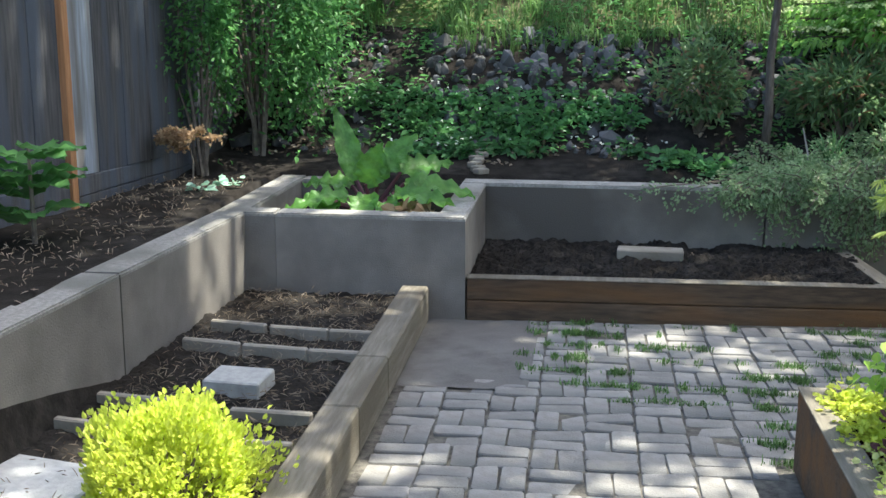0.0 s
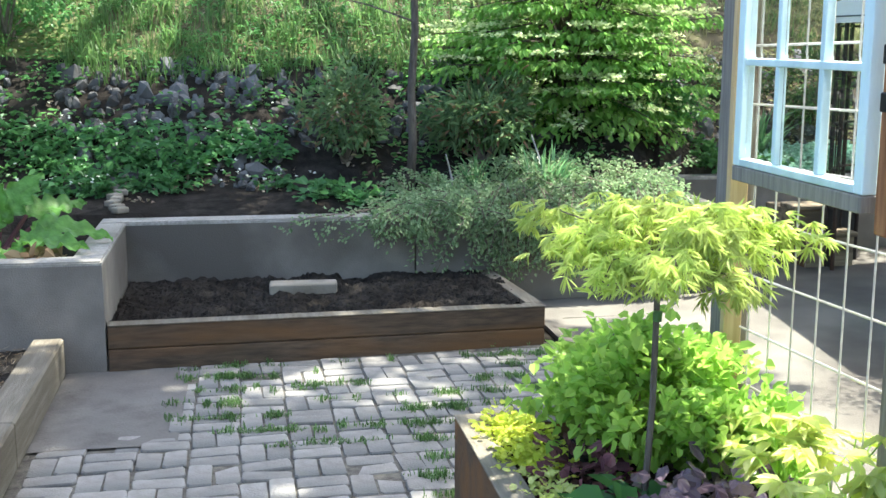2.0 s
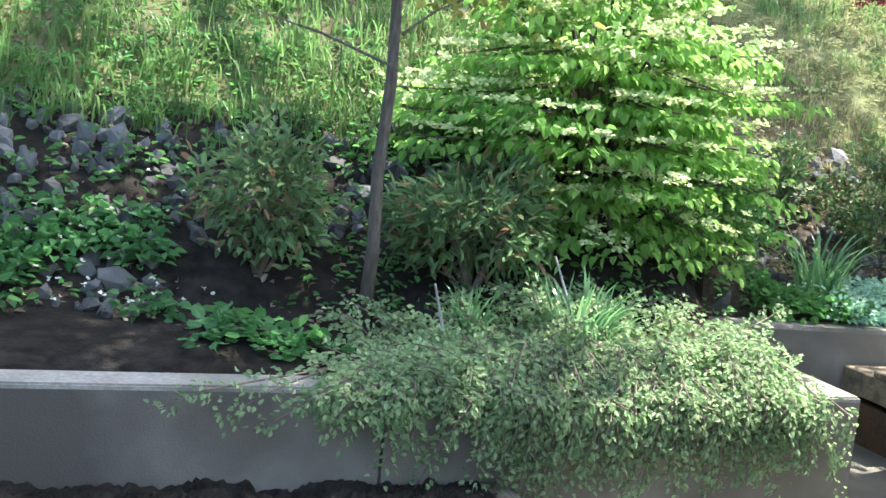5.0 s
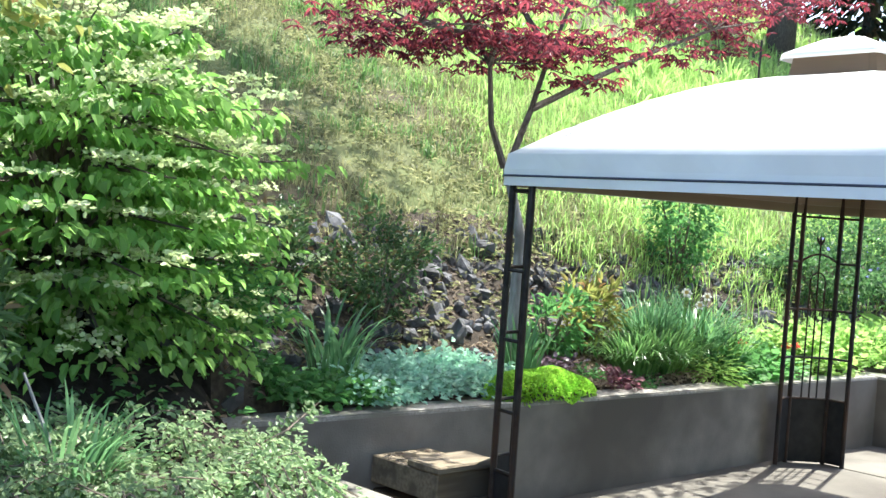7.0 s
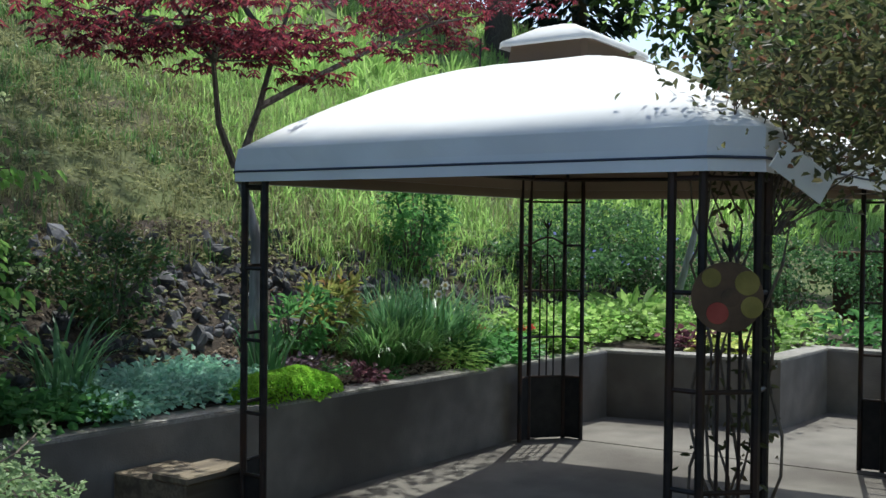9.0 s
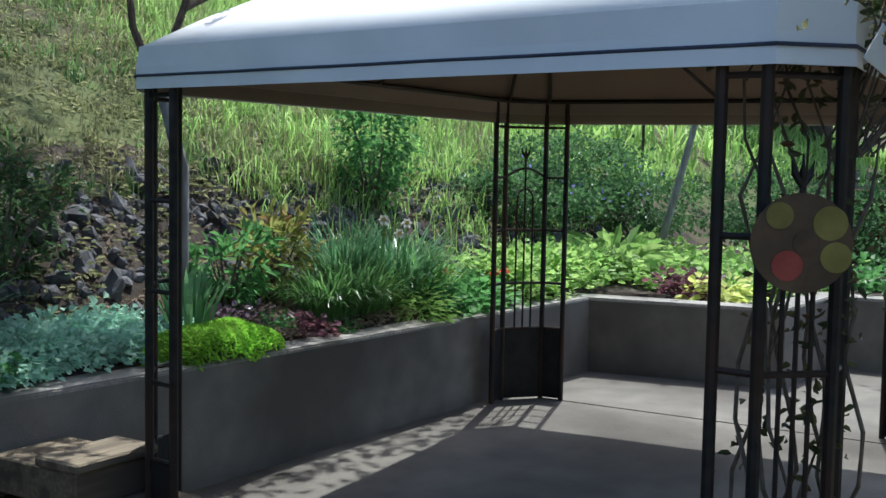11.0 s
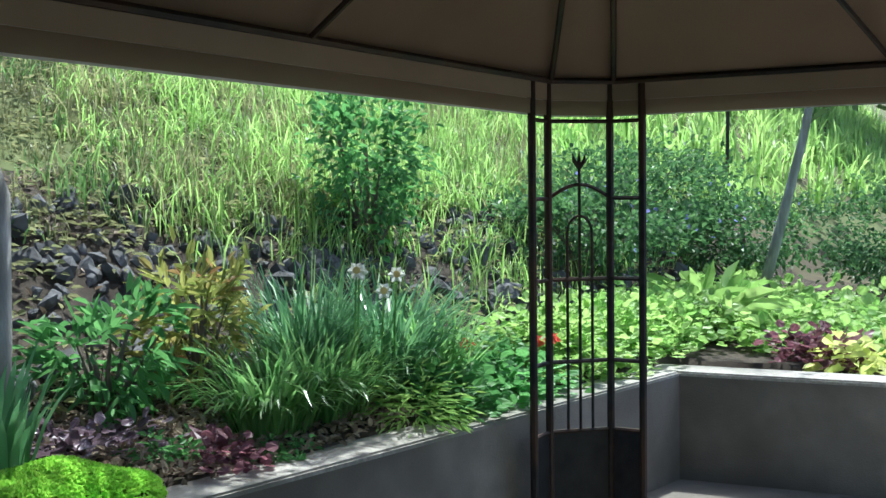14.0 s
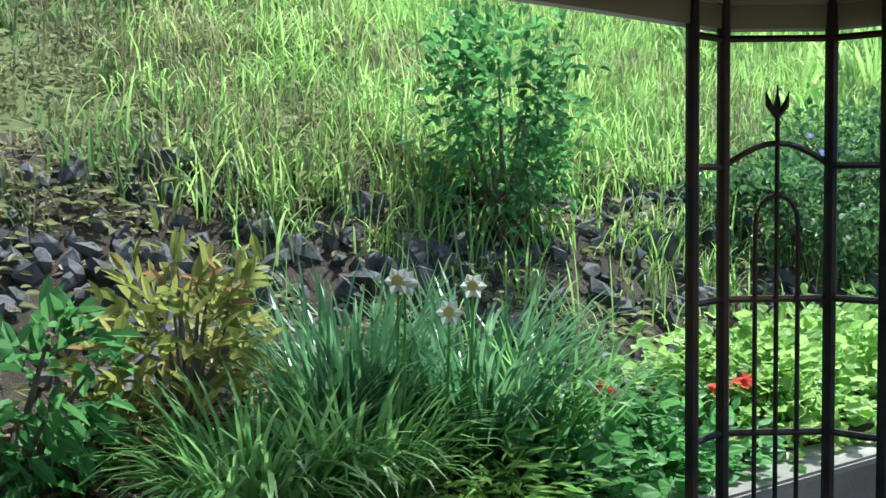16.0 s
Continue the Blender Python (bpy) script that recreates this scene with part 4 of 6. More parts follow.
def viburnum(base):
    e = empty("viburnum", "large layered green viburnum in flower on the bank", "shrub", at=base)
    LP, LD, LN, FP, ST = [], [], [], [], []
    for i in range(99):
        tier = i // 11
        z = -0.22 + 1.44 * (tier + 0.85 * RNG.random()) / 9.3
        prof = math.sin(math.pi * min(1, (z + 0.72) / 2.1)) ** 0.5
        a = (i % 11) * 0.571 + tier * 0.5 + RNG.normal() * 0.18
        R = 1.12 * prof * (0.72 + 0.38 * RNG.random())
        o = np.array([math.cos(a), math.sin(a) * 0.85, 0.0])
        tip = o * R + np.array([0, 0, z + 0.02 + RNG.normal() * 0.07])
        st = np.array([0, 0, max(0.05, z * 0.9 + 0.05)])
        ST.append(tube([st * 0.4, st + o * R * 0.35 + np.array([0, 0, 0.05]), tip], [0.014, 0.010, 0.003], 4))
        m = 100
        u = RNG.uniform(0.40, 1.03, m)
        side = np.array([-o[1], o[0], 0])
        lat = RNG.normal(size=m) * 0.2 * R
        p = st + (tip - st) * u[:, None] + side * lat[:, None]
        p[:, 2] += 0.03 * np.sin(u * 3.0) - 0.015 - 0.05 * RNG.random(m)
        d = o * 0.7 + side * np.sign(lat)[:, None] * 0.7 + RNG.normal(size=(m, 3)) * 0.35 + np.array([0, 0, -0.6])
        LP.append(p)
        LD.append(d)
        k = 11
        for j in range(15):
            q = st + (tip - st) * (0.48 + 0.043 * j) + side * RNG.normal() * 0.16 * R + np.array([0, 0, 0.062])
            FP.append(q + RNG.normal(size=(k, 3)) * np.array([0.028, 0.028, 0.006]))
    q = unit(RNG.normal(size=(1100, 3))) * (RNG.random((1100, 1)) ** 0.4)
    LP.append(q * np.array([0.75, 0.65, 0.6]) + np.array([0, 0, 0.5]))
    LD.append(q + np.array([0, 0, -0.6]))
    LP, LD, FP = np.concatenate(LP), np.concatenate(LD), np.concatenate(FP)
    n = len(LP)
    N = unit(np.array([[0, 0, 1.0]]) + RNG.normal(size=(n, 3)) * 0.25)
    leafy("foliage", LP, LD, N, 0.062 * (0.7 + 0.6 * RNG.random(n)), 0.046 * (0.7 + 0.5 * RNG.random(n)), L_VIB, e)
    leafy("blossom", FP, rdir(len(FP), 0.1), unit(np.array([[0, 0, 1.0]]) + RNG.normal(size=(len(FP), 3)) * 0.4), 0.026, 0.024, L_VFL, e, "flat creamy flower heads")
    mesh_ob("branching", *join(ST), BARK, e)
    return e


viburnum((3.25, 2.95, gz(3.25, 2.95) - 0.05))


def tree(name, base, path, radii, limbs, crown, leaf, n, L, W, label, bark=BARK, k=60, flat=0.0):
    e = empty(name, label, "tree", at=base)
    mesh_ob("trunk", *tube(path, radii, 8), bark, e, smooth=True)
    LB = [tube(p, r, 5) for p, r in limbs]
    if LB:
        mesh_ob("branching", *join(LB), BARK, e)
    if n:
        P, O = clumps(n, crown[0], crown[1], k, 0.2)
        N = unit(np.array([[0, 0, 1.0]]) + RNG.normal(size=(n, 3)) * (0.6 - 0.4 * flat))
        leafy("crown", P, unit(O + RNG.normal(size=(n, 3))), N, L * (0.7 + 0.6 * RNG.random(n)), W * (0.7 + 0.6 * RNG.random(n)), leaf, e)
    return e


# slim tree in the north bed
_b = (1.845, 2.05, gz(1.845, 2.05) - 0.03)
_l = []
for _z, _dx, _dy, _len in ((1.15, -0.75, 0.1, 0.9), (1.3, 0.55, 0.2, 0.6), (1.65, 0.8, -0.1, 1.2), (1.8, -0.6, 0.2, 0.8), (2.0, 0.3, 0.5, 0.9), (1.5, 0.1, -0.4, 0.6)):
    _x0 = 0.05 * _z
    _l.append(([(_x0, 0, _z), (_x0 + _dx * 0.5 * _len, _dy * 0.5, _z + 0.12), (_x0 + _dx * _len, _dy, _z + 0.20)], [0.008, 0.006, 0.002]))
tree("slim_tree", _b, [(0, 0, 0), (0.02, 0.0, 0.35), (0.01, 0.0, 0.7), (0.04, 0.02, 1.1), (0.03, 0.02, 1.6), (0.05, 0.0, 2.4), (0.07, 0.05, 3.4)], [0.034, 0.031, 0.028, 0.026, 0.023, 0.017, 0.005], _l, ((0.25, 0.1, 1.95), (0.95, 0.6, 0.6)), L_BRONZE, 1500, 0.055, 0.035, "slim young tree with a grey trunk and sparse leaves", BARK, 30)

# red japanese maple
_b = (6.08, 2.98, gz(6.08, 2.98) - 0.03)
_l, _tips = [], []
_mains = [[(-0.02, 0.02, 1.28), (-0.22, 0.05, 1.55), (-0.36, 0.1, 1.95), (-0.85, 0.2, 2.4), (-1.6, 0.25, 2.65)],
          [(0.02, 0.02, 1.30), (0.12, 0.1, 1.7), (0.16, 0.15, 2.1), (0.3, 0.25, 2.6), (0.6, 0.3, 3.0)],
          [(0.12, 0.1, 1.7), (0.45, 0.0, 1.95), (0.85, -0.05, 2.2), (1.5, 0.0, 2.5), (2.2, 0.05, 2.7)],
          [(-0.36, 0.1, 1.95), (-0.6, -0.15, 2.0), (-1.0, -0.3, 2.02), (-1.35, -0.35, 2.0)],
          [(0.16, 0.15, 2.1), (-0.1, 0.4, 2.5), (-0.3, 0.6, 2.9)]]
for _q in _mains:
    _q = [(p[0] + 0.18 * (p[2] - 1.3), p[1] - 0.18 * (p[2] - 1.3), p[2] - 0.11 * (p[2] - 1.3)) for p in _q]
    _l.append((_q, list(np.linspace(0.024, 0.006, len(_q)))))
    for _k in range(16):
        _i = RNG.integers(2, len(_q))
        _p0 = np.array(_q[_i])
        _a = RNG.uniform(0, 6.283)
        _R = RNG.uniform(0.2, 0.75)
        _t = _p0 + np.array([_R * math.cos(_a), _R * math.sin(_a) * 0.8, RNG.uniform(-0.1, 0.22)])
        _l.append(([tuple(_p0), tuple((_p0 + _t) / 2 + np.array([0, 0, 0.05])), tuple(_t)], [0.007, 0.005, 0.002]))
        _tips.append(_t)
_rm_tree = tree("red_maple", _b, [(0.1, 0.0, 0), (0.14, 0, 0.4), (0.17, 0.02, 0.85), (0.0, 0.02, 1.30)], [0.05, 0.042, 0.036, 0.03], _l, None, L_RED, 0, 0.05, 0.03, "red leaved japanese maple leaning over the gazebo", BARK_P)
_P, _D = [], []
for _t in _tips:
    # palmate leaves: five narrow lobes fanned from one point, in flat sprays
    _m = 36
    _q = np.repeat(_t + RNG.normal(size=(_m, 3)) * np.array([0.16, 0.16, 0.022]), 5, 0)
    _a = np.repeat(RNG.random(_m) * 6.283, 5) + np.tile(np.linspace(-1.5, 1.5, 5), _m)
    _P.append(_q)
    _D.append(np.stack([np.cos(_a), np.sin(_a), np.full(5 * _m, -0.35)], 1) + RNG.normal(size=(5 * _m, 3)) * 0.12)
_P, _D = np.concatenate(_P), np.concatenate(_D)
leafy("crown", _P, _D, unit(np.array([[0, 0, 1.0]]) + RNG.normal(size=(len(_P), 3)) * 0.25), 0.058 * (0.8 + 0.4 * RNG.random(len(_P))), 0.017, L_RED, _rm_tree)

# pale leaning trunk beyond the east bed
tree("leaning_tree", (11.74, 2.60, gz(11.74, 2.60) - 0.05), [(0, 0, 0), (0.06, -0.12, 0.5), (0.12, -0.28, 1.2), (0.2, -0.45, 2.2), (0.25, -0.6, 3.2)], [0.042, 0.036, 0.031, 0.027, 0.014], [], ((0.2, -0.4, 3.4), (1.2, 1.2, 0.8)), L_BRIGHT, 420, 0.09, 0.05, "pale leaning tree trunk in the east bed", BARK_P)

# trees far behind, and high unseen crowns added to shade the yard
for _x, _y, _h, _r in ((24, 12, 8, 3.0), (30, 9, 9, 3.5), (27, 5, 7, 3.0)):
    tree("oak_tree", (_x, _y, gz(_x, _y) - 0.1), [(0, 0, 0), (0.2, 0, _h * 0.35), (0.1, 0.3, _h * 0.7)], [0.35, 0.27, 0.12], [([(0.2, 0, _h * 0.35), (_r * 0.4 * s, 0.4, _h * 0.55), (_r * 0.8 * s, 0.2, _h * 0.75)], [0.16, 0.1, 0.03]) for s in (-1, 1)], ((0, 0, _h * 0.68), (_r, _r, _h * 0.36)), L_OAK, 5200, 0.32, 0.2, "leafy oak tree behind the garden", BARK, 90)
for _x, _y, _h in ((31, 19, 13), (36, 16, 12), (26, 21, 11)):
    _e = empty("conifer", "dark conifer on top of the bank", "tree", at=(_x, _y, gz(_x, _y) - 0.1))
    mesh_ob("trunk", *tube([(0, 0, 0), (0, 0, _h)], [0.3, 0.03], 7), BARK, _e)
    _n = 5000
    _z = _h * (0.06 + 0.94 * RNG.random(_n))
    _a = RNG.random(_n) * 6.283
    _R = (1 - _z / _h) * 3.2 * np.sqrt(RNG.random(_n)) * (0.75 + 0.25 * np.sin(_z * 5))
    _P = np.stack([_R * np.cos(_a), _R * np.sin(_a), _z], 1)
    leafy("crown", _P, np.stack([np.cos(_a), np.sin(_a), np.full(_n, -0.4)], 1), np.tile([[0, 0, 1.0]], (_n, 1)), 0.5, 0.16, L_CONIF, _e)
# unseen broad oak added high on the bank; crown lobes placed to cast shade
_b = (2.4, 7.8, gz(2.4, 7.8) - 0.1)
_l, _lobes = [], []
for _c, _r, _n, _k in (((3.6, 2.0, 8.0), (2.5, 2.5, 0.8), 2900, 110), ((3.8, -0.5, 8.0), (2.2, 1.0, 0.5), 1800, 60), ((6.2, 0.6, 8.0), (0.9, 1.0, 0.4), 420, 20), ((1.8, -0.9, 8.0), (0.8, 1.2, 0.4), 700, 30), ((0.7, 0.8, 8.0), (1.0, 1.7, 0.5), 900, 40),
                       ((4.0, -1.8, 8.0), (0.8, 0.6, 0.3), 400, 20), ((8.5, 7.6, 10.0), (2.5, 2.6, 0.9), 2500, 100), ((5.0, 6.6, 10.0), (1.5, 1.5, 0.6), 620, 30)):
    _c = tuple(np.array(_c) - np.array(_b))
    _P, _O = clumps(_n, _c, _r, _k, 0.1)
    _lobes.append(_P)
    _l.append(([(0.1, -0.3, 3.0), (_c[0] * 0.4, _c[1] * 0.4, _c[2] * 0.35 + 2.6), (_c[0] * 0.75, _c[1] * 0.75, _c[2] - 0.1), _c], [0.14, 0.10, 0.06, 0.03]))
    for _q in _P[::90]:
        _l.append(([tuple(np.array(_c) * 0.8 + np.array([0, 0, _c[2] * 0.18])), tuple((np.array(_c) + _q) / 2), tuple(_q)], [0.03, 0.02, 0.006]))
_oak = tree("unseen_shade_oak", _b, [(0, 0, 0), (0.05, -0.1, 1.5), (0.1, -0.3, 3.1)], [0.3, 0.24, 0.18], _l, None, L_OAK, 0, 0.2, 0.13, "unseen broad oak added on the bank so its limbs shade the yard", BARK)
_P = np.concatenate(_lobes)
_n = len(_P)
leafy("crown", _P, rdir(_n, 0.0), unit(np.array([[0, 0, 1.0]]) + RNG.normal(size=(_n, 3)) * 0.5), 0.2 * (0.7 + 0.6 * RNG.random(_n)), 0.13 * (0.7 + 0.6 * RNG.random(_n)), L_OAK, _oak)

# vine-covered shrub by the fence
_e = shrub("hedge_shrub", (-1.75, 2.0, gz(-1.75, 2.0)), 2.6, 0.75, 10500, 0.05, 0.028, L_MID, "tall leafy green shrub against the fence", k=60)
shrub("hedge_shrub", (-1.98, 1.40, gz(-1.98, 1.40)), 2.1, 0.34, 2600, 0.045, 0.026, L_MID, "leafy green climber hanging against the fence", k=46)
shrub("hedge_shrub", (-1.1, 3.6, gz(-1.1, 3.6)), 1.6, 0.7, 3200, 0.05, 0.03, L_MID, "leafy green shrub higher on the bank", k=40)
shrub("hedge_shrub", (-1.9, 3.0, gz(-1.9, 3.0)), 2.2, 0.7, 4000, 0.05, 0.03, L_MID, "tall leafy green shrub on the bank", k=40)
shrub("dark_shrub", (1.42, 2.36, gz(1.42, 2.36)), 0.62, 0.29, 1500, 0.06, 0.026, L_DULL, "dull green bushy shrub under the trees", k=40)
shrub("dark_shrub", (2.42, 2.30, gz(2.42, 2.30)), 0.62, 0.36, 1900, 0.085, 0.024, L_DULL, "dull green peony-like shrub below the viburnum", k=40)
shrub("dark_shrub", (4.95, 3.75, gz(4.95, 3.75)), 0.62, 0.30, 1500, 0.045, 0.022, L_DARK, "small dark brown-green shrub among the rocks", k=26)
shrub("dark_shrub", (5.62, 3.6, gz(5.62, 3.6)), 0.68, 0.36, 1900, 0.045, 0.022, L_DARK, "small dark brown-green shrub among the rocks", k=26)
shrub("fern_shrub", (3.85, 2.75, gz(3.85, 2.75)), 0.5, 0.36, 2200, 0.05, 0.02, L_MID, "feathery green shrub beside the steps", k=30)
shrub("upright_shrub", (8.95, 3.72, gz(8.95, 3.72) - 0.1), 1.05, 0.31, 1500, 0.05, 0.03, L_MID, "upright dark green shrub on the grassy bank", k=60, squash=1, stems=22)
shrub("bronze_peony", (7.22, 3.18, gz(7.22, 3.18)), 0.52, 0.24, 420, 0.085, 0.027, L_BRONZE, "bronze green peony shrub in the bed", k=30, stems=16)
shrub("green_peony", (6.72, 3.12, gz(6.72, 3.12)), 0.44, 0.25, 380, 0.085, 0.03, L_MID, "green peony shrub in the bed", k=24, stems=14)
for _x, _y, _h, _r in ((10.6, 3.3, 0.7, 0.7), (11.6, 3.5, 0.9, 0.8), (12.7, 3.0, 0.9, 0.8), (13.6, 2.0, 1.1, 0.8), (13.6, 0.9, 0.9, 0.8)):
    shrub("periwinkle", (_x, _y, gz(_x, _y)), _h * 0.85, _r, 3200, 0.046, 0.03, L_PERI, "sprawling green periwinkle with blue flowers", "shrub", k=40)
_P = np.array([(x, y, gz(x, y) + z) for x, y, z in zip(RNG.uniform(10.2, 13, 60), RNG.uniform(2.7, 3.4, 60), RNG.uniform(0.35, 0.75, 60))])
tagged(leafy("periwinkle_flowers", _P, rdir(60, 0.2), rdir(60, 0.5), 0.035, 0.032, PETAL_B, None), "blue periwinkle flowers", "flowers", kind="stuff")

# cotoneaster over the wall
_e = empty("cotoneaster", "grey-green cotoneaster trailing over the concrete wall", "shrub", at=(3.0, 1.5, 0.6))
_P, _D, _S = [], [], []
for _k in range(300):
    _x = RNG.uniform(1.75, 3.6)
    _w = min(1, (_x - 1.5) / 0.9) * (1 if _x < 3.4 else 0.7)
    _y0 = RNG.uniform(1.3, 1.9 + 0.2 * _w)
    _p0 = np.array([_x, _y0, gz(_x, max(_y0, 1.45)) + 0.02])
    _over = RNG.random() < 0.62
    _dx = RNG.normal() * (0.25 if _x < 3.3 else 0.1)
    if _over:
        _hang = RNG.uniform(0.1, 0.42) * _w
        _pts = [_p0, np.array([_x + _dx * 0.5, 1.32, 0.60 + 0.16 * _w * RNG.random()]), np.array([_x + _dx, 1.17 - 0.10 * RNG.random(), 0.62 - 0.3 * _hang]), np.array([_x + _dx * 1.3, 1.16 - 0.07 * RNG.random(), 0.58 - _hang])]
    else:
        _pts = [_p0, _p0 + np.array([_dx * 0.5, RNG.normal() * 0.1, 0.14 * _w]), _p0 + np.array([_dx, RNG.normal() * 0.16, 0.17 * _w * RNG.random() + 0.05])]
    _S.append(tube([tuple(q) for q in _pts], [0.004] * (len(_pts) - 1) + [0.0015], 4))
    for _a, _b2 in zip(_pts, _pts[1:]):
        _m = 34
        _u = RNG.random(_m)[:, None]
        _along = unit((_b2 - _a)[None])[0]
        _sd = unit(np.cross(_along, [0.0, -0.5, 0.9])[None])[0] * np.where(np.arange(_m) % 2, 1.0, -1.0)[:, None]
        _P.append(_a + (_b2 - _a) * _u + _sd * RNG.random((_m, 1)) * 0.035 + RNG.normal(size=(_m, 3)) * 0.012)
        _D.append(_along * 0.6 + _sd * 0.7 + RNG.normal(size=(_m, 3)) * 0.25)
_P, _D = np.concatenate(_P) - np.array([3.0, 1.5, 0.6]), np.concatenate(_D)
leafy("foliage", _P, _D, unit(RNG.normal(size=(len(_P), 3)) * 0.6 + np.array([0, -0.4, 0.8])), 0.027, 0.018, L_COT, _e)
_v, _f = join(_S)
mesh_ob("branching", [Vector(q) - Vector((3.0, 1.5, 0.6)) for q in _v], _f, TWIG, _e)
for _a, _b2 in (((2.07, 1.50, 0.6), (2.02, 1.58, 0.93)), ((2.78, 1.75, 0.6), (2.68, 1.92, 1.02))):
    _v, _f = tube([_a, ((_a[0] + _b2[0]) / 2 + 0.01, (_a[1] + _b2[1]) / 2, (_a[2] + _b2[2]) / 2), _b2], [0.008, 0.007, 0.005], 5)
    tagged(mesh_ob("stake", _v, _f, BARK_P), "pale bare stick standing in the cotoneaster", "stick")

_z = gz(4.15, 3.2)
_v, _f = tube([(3.9, 3.15, gz(3.9, 3.15) - 0.02), (4.05, 3.2, _z + 0.12), (4.22, 3.22, _z + 0.28), (4.35, 3.25, _z + 0.46)], [0.017, 0.015, 0.012, 0.006], 6)
tagged(mesh_ob("dead_branch", _v, _f, BARK_P), "pale dead branch leaning on the rocky bank", "branch")
blade_clump("daylily", (2.74, 1.72, gz(2.74, 1.72)), 130, 0.42, 0.016, 0.13, L_BLADEB, "blue-green daylily clump among the cotoneaster", 0.7)
blade_clump("daylily", (2.25, 1.75, gz(2.25, 1.75)), 40, 0.36, 0.014, 0.06, L_BLADEB, "small blue-green daylily clump", 0.5)
blade_clump("iris", (4.93, 3.1, gz(4.93, 3.1)), 60, 0.55, 0.020, 0.13, L_BLADEB, "blue-green upright iris leaves", 0.6)
blade_clump("iris", (6.02, 2.72, gz(6.02, 2.72)), 45, 0.45, 0.03, 0.10, L_BLADEB, "blue-green iris leaves beside the moss", 0.25)
for _x, _y, _n, _L, _m, _b3 in ((7.15, 2.74, 360, 0.38, L_BLADE, 0.95), (7.40, 2.72, 280, 0.40, L_BLADE, 0.9), (7.58, 2.95, 260, 0.54, L_BLADEB, 0.55), (7.88, 2.78, 330, 0.54, L_BLADEB, 0.7), (8.1, 2.7, 140, 0.46, L_BLADE, 0.7)):
    blade_clump("daylily", (_x, _y, gz(_x, _y)), int(_n * 1.1), _L * 1.08, 0.012, 0.15, _m, "lush green daylily clump with arching leaves", _b3)


def daffodil(x, y, h, face):
    e = empty("daffodil", "white and yellow daffodil on a green stem", "flower", group="daffodils in the bed", at=(x, y, gz(x, y)))
    mesh_ob("stem", *tube([(0, 0, -0.02), (0.01, 0, h * 0.6), (0.0, -0.02, h)], [0.004, 0.004, 0.003], 5), L_BLADE, e)
    f = np.array(face, float)
    f /= np.linalg.norm(f)
    s = np.cross(f, [0, 0, 1.0])
    s /= np.linalg.norm(s)
    u = np.cross(s, f)
    a = np.arange(6) * math.pi / 3
    d = np.cos(a)[:, None] * s + np.sin(a)[:, None] * u
    c = np.tile([[0, -0.02, h]], (6, 1))
    leafy("petals", c, d, np.tile(f, (6, 1)), 0.034, 0.026, PETAL_W, e)
    mesh_ob("cup", *tube([tuple(c[0]), tuple(c[0] + f * 0.014)], [0.008, 0.014], 8), PETAL_Y, e)


for _x, _y, _h in ((7.43, 2.59, 0.55), (7.46, 2.60, 0.54), (7.66, 2.58, 0.52), (7.58, 2.58, 0.46)):
    daffodil(_x, _y, _h, (-0.75, -0.6, 0.15))

# ground covers
rosette("strawberry_patch", spots_in(200, -1.2, 0.98, 1.98, 2.8, lambda x, y: s_of(x, y) < 1.4 and patchy(x, y, 1.6, -0.25)), 15, 0.06, 0.048, L_STRAW, "low green strawberry plants with white flowers", kind="stuff", stalk=0.09)
_P = np.array(spots_in(90, -1.2, 1.3, 1.8, 2.75)) + np.array([0, 0, 0.11])
tagged(leafy("strawberry_flowers", np.repeat(_P, 4, 0), rdir(360, 0.1), np.tile([[0, -0.2, 1.0]], (360, 1)), 0.016, 0.014, PETAL_W, None), "small white strawberry flowers", "flowers", kind="stuff")
rosette("strawberry_plant", spots_in(9, 1.1, 1.4, 1.62, 1.80), 16, 0.06, 0.05, L_STRAW, "green strawberry plant on bare soil", stalk=0.08)
rosette("strawberry_plant", spots_in(5, 1.45, 1.62, 1.56, 1.68), 14, 0.055, 0.045, L_STRAW, "green strawberry plant on bare soil", stalk=0.07)
rosette("strawberry_plant", [(-1.75, 0.7, 0.56)], 12, 0.06, 0.05, L_BLUE, "small pale leafed plant on soil", stalk=0.05)
rosette("strawberry_plant", [(-1.62, 0.95, 0.57)], 16, 0.06, 0.05, L_BLUE, "small pale leafed plant on soil", stalk=0.06)
rosette("dead_nettle", spots_in(420, 4.75, 6.0, 2.6, 3.25, lambda x, y: y > wall_y(x) + 0.16 and (x - 4.4) > (y - 2.6)), 14, 0.042, 0.034, L_BLUE, "silvery green dead-nettle carpet along the wall", kind="stuff", stalk=0.09)
for _x, _y in ((1.26, 1.93), (1.48, 1.74)):
    rosette("hosta", [(_x + RNG.normal() * 0.03, _y + RNG.normal() * 0.03, gz(_x, _y)) for _ in range(3)], 8, 0.08, 0.055, L_MID, "small green hosta clump on dark soil", stalk=0.06, lift=0.7)
rosette("leafy_cover", spots_in(130, 4.2, 4.95, 2.62, 2.95), 14, 0.055, 0.042, L_MID, "green leafy ground cover above the wall", kind="stuff", stalk=0.08)


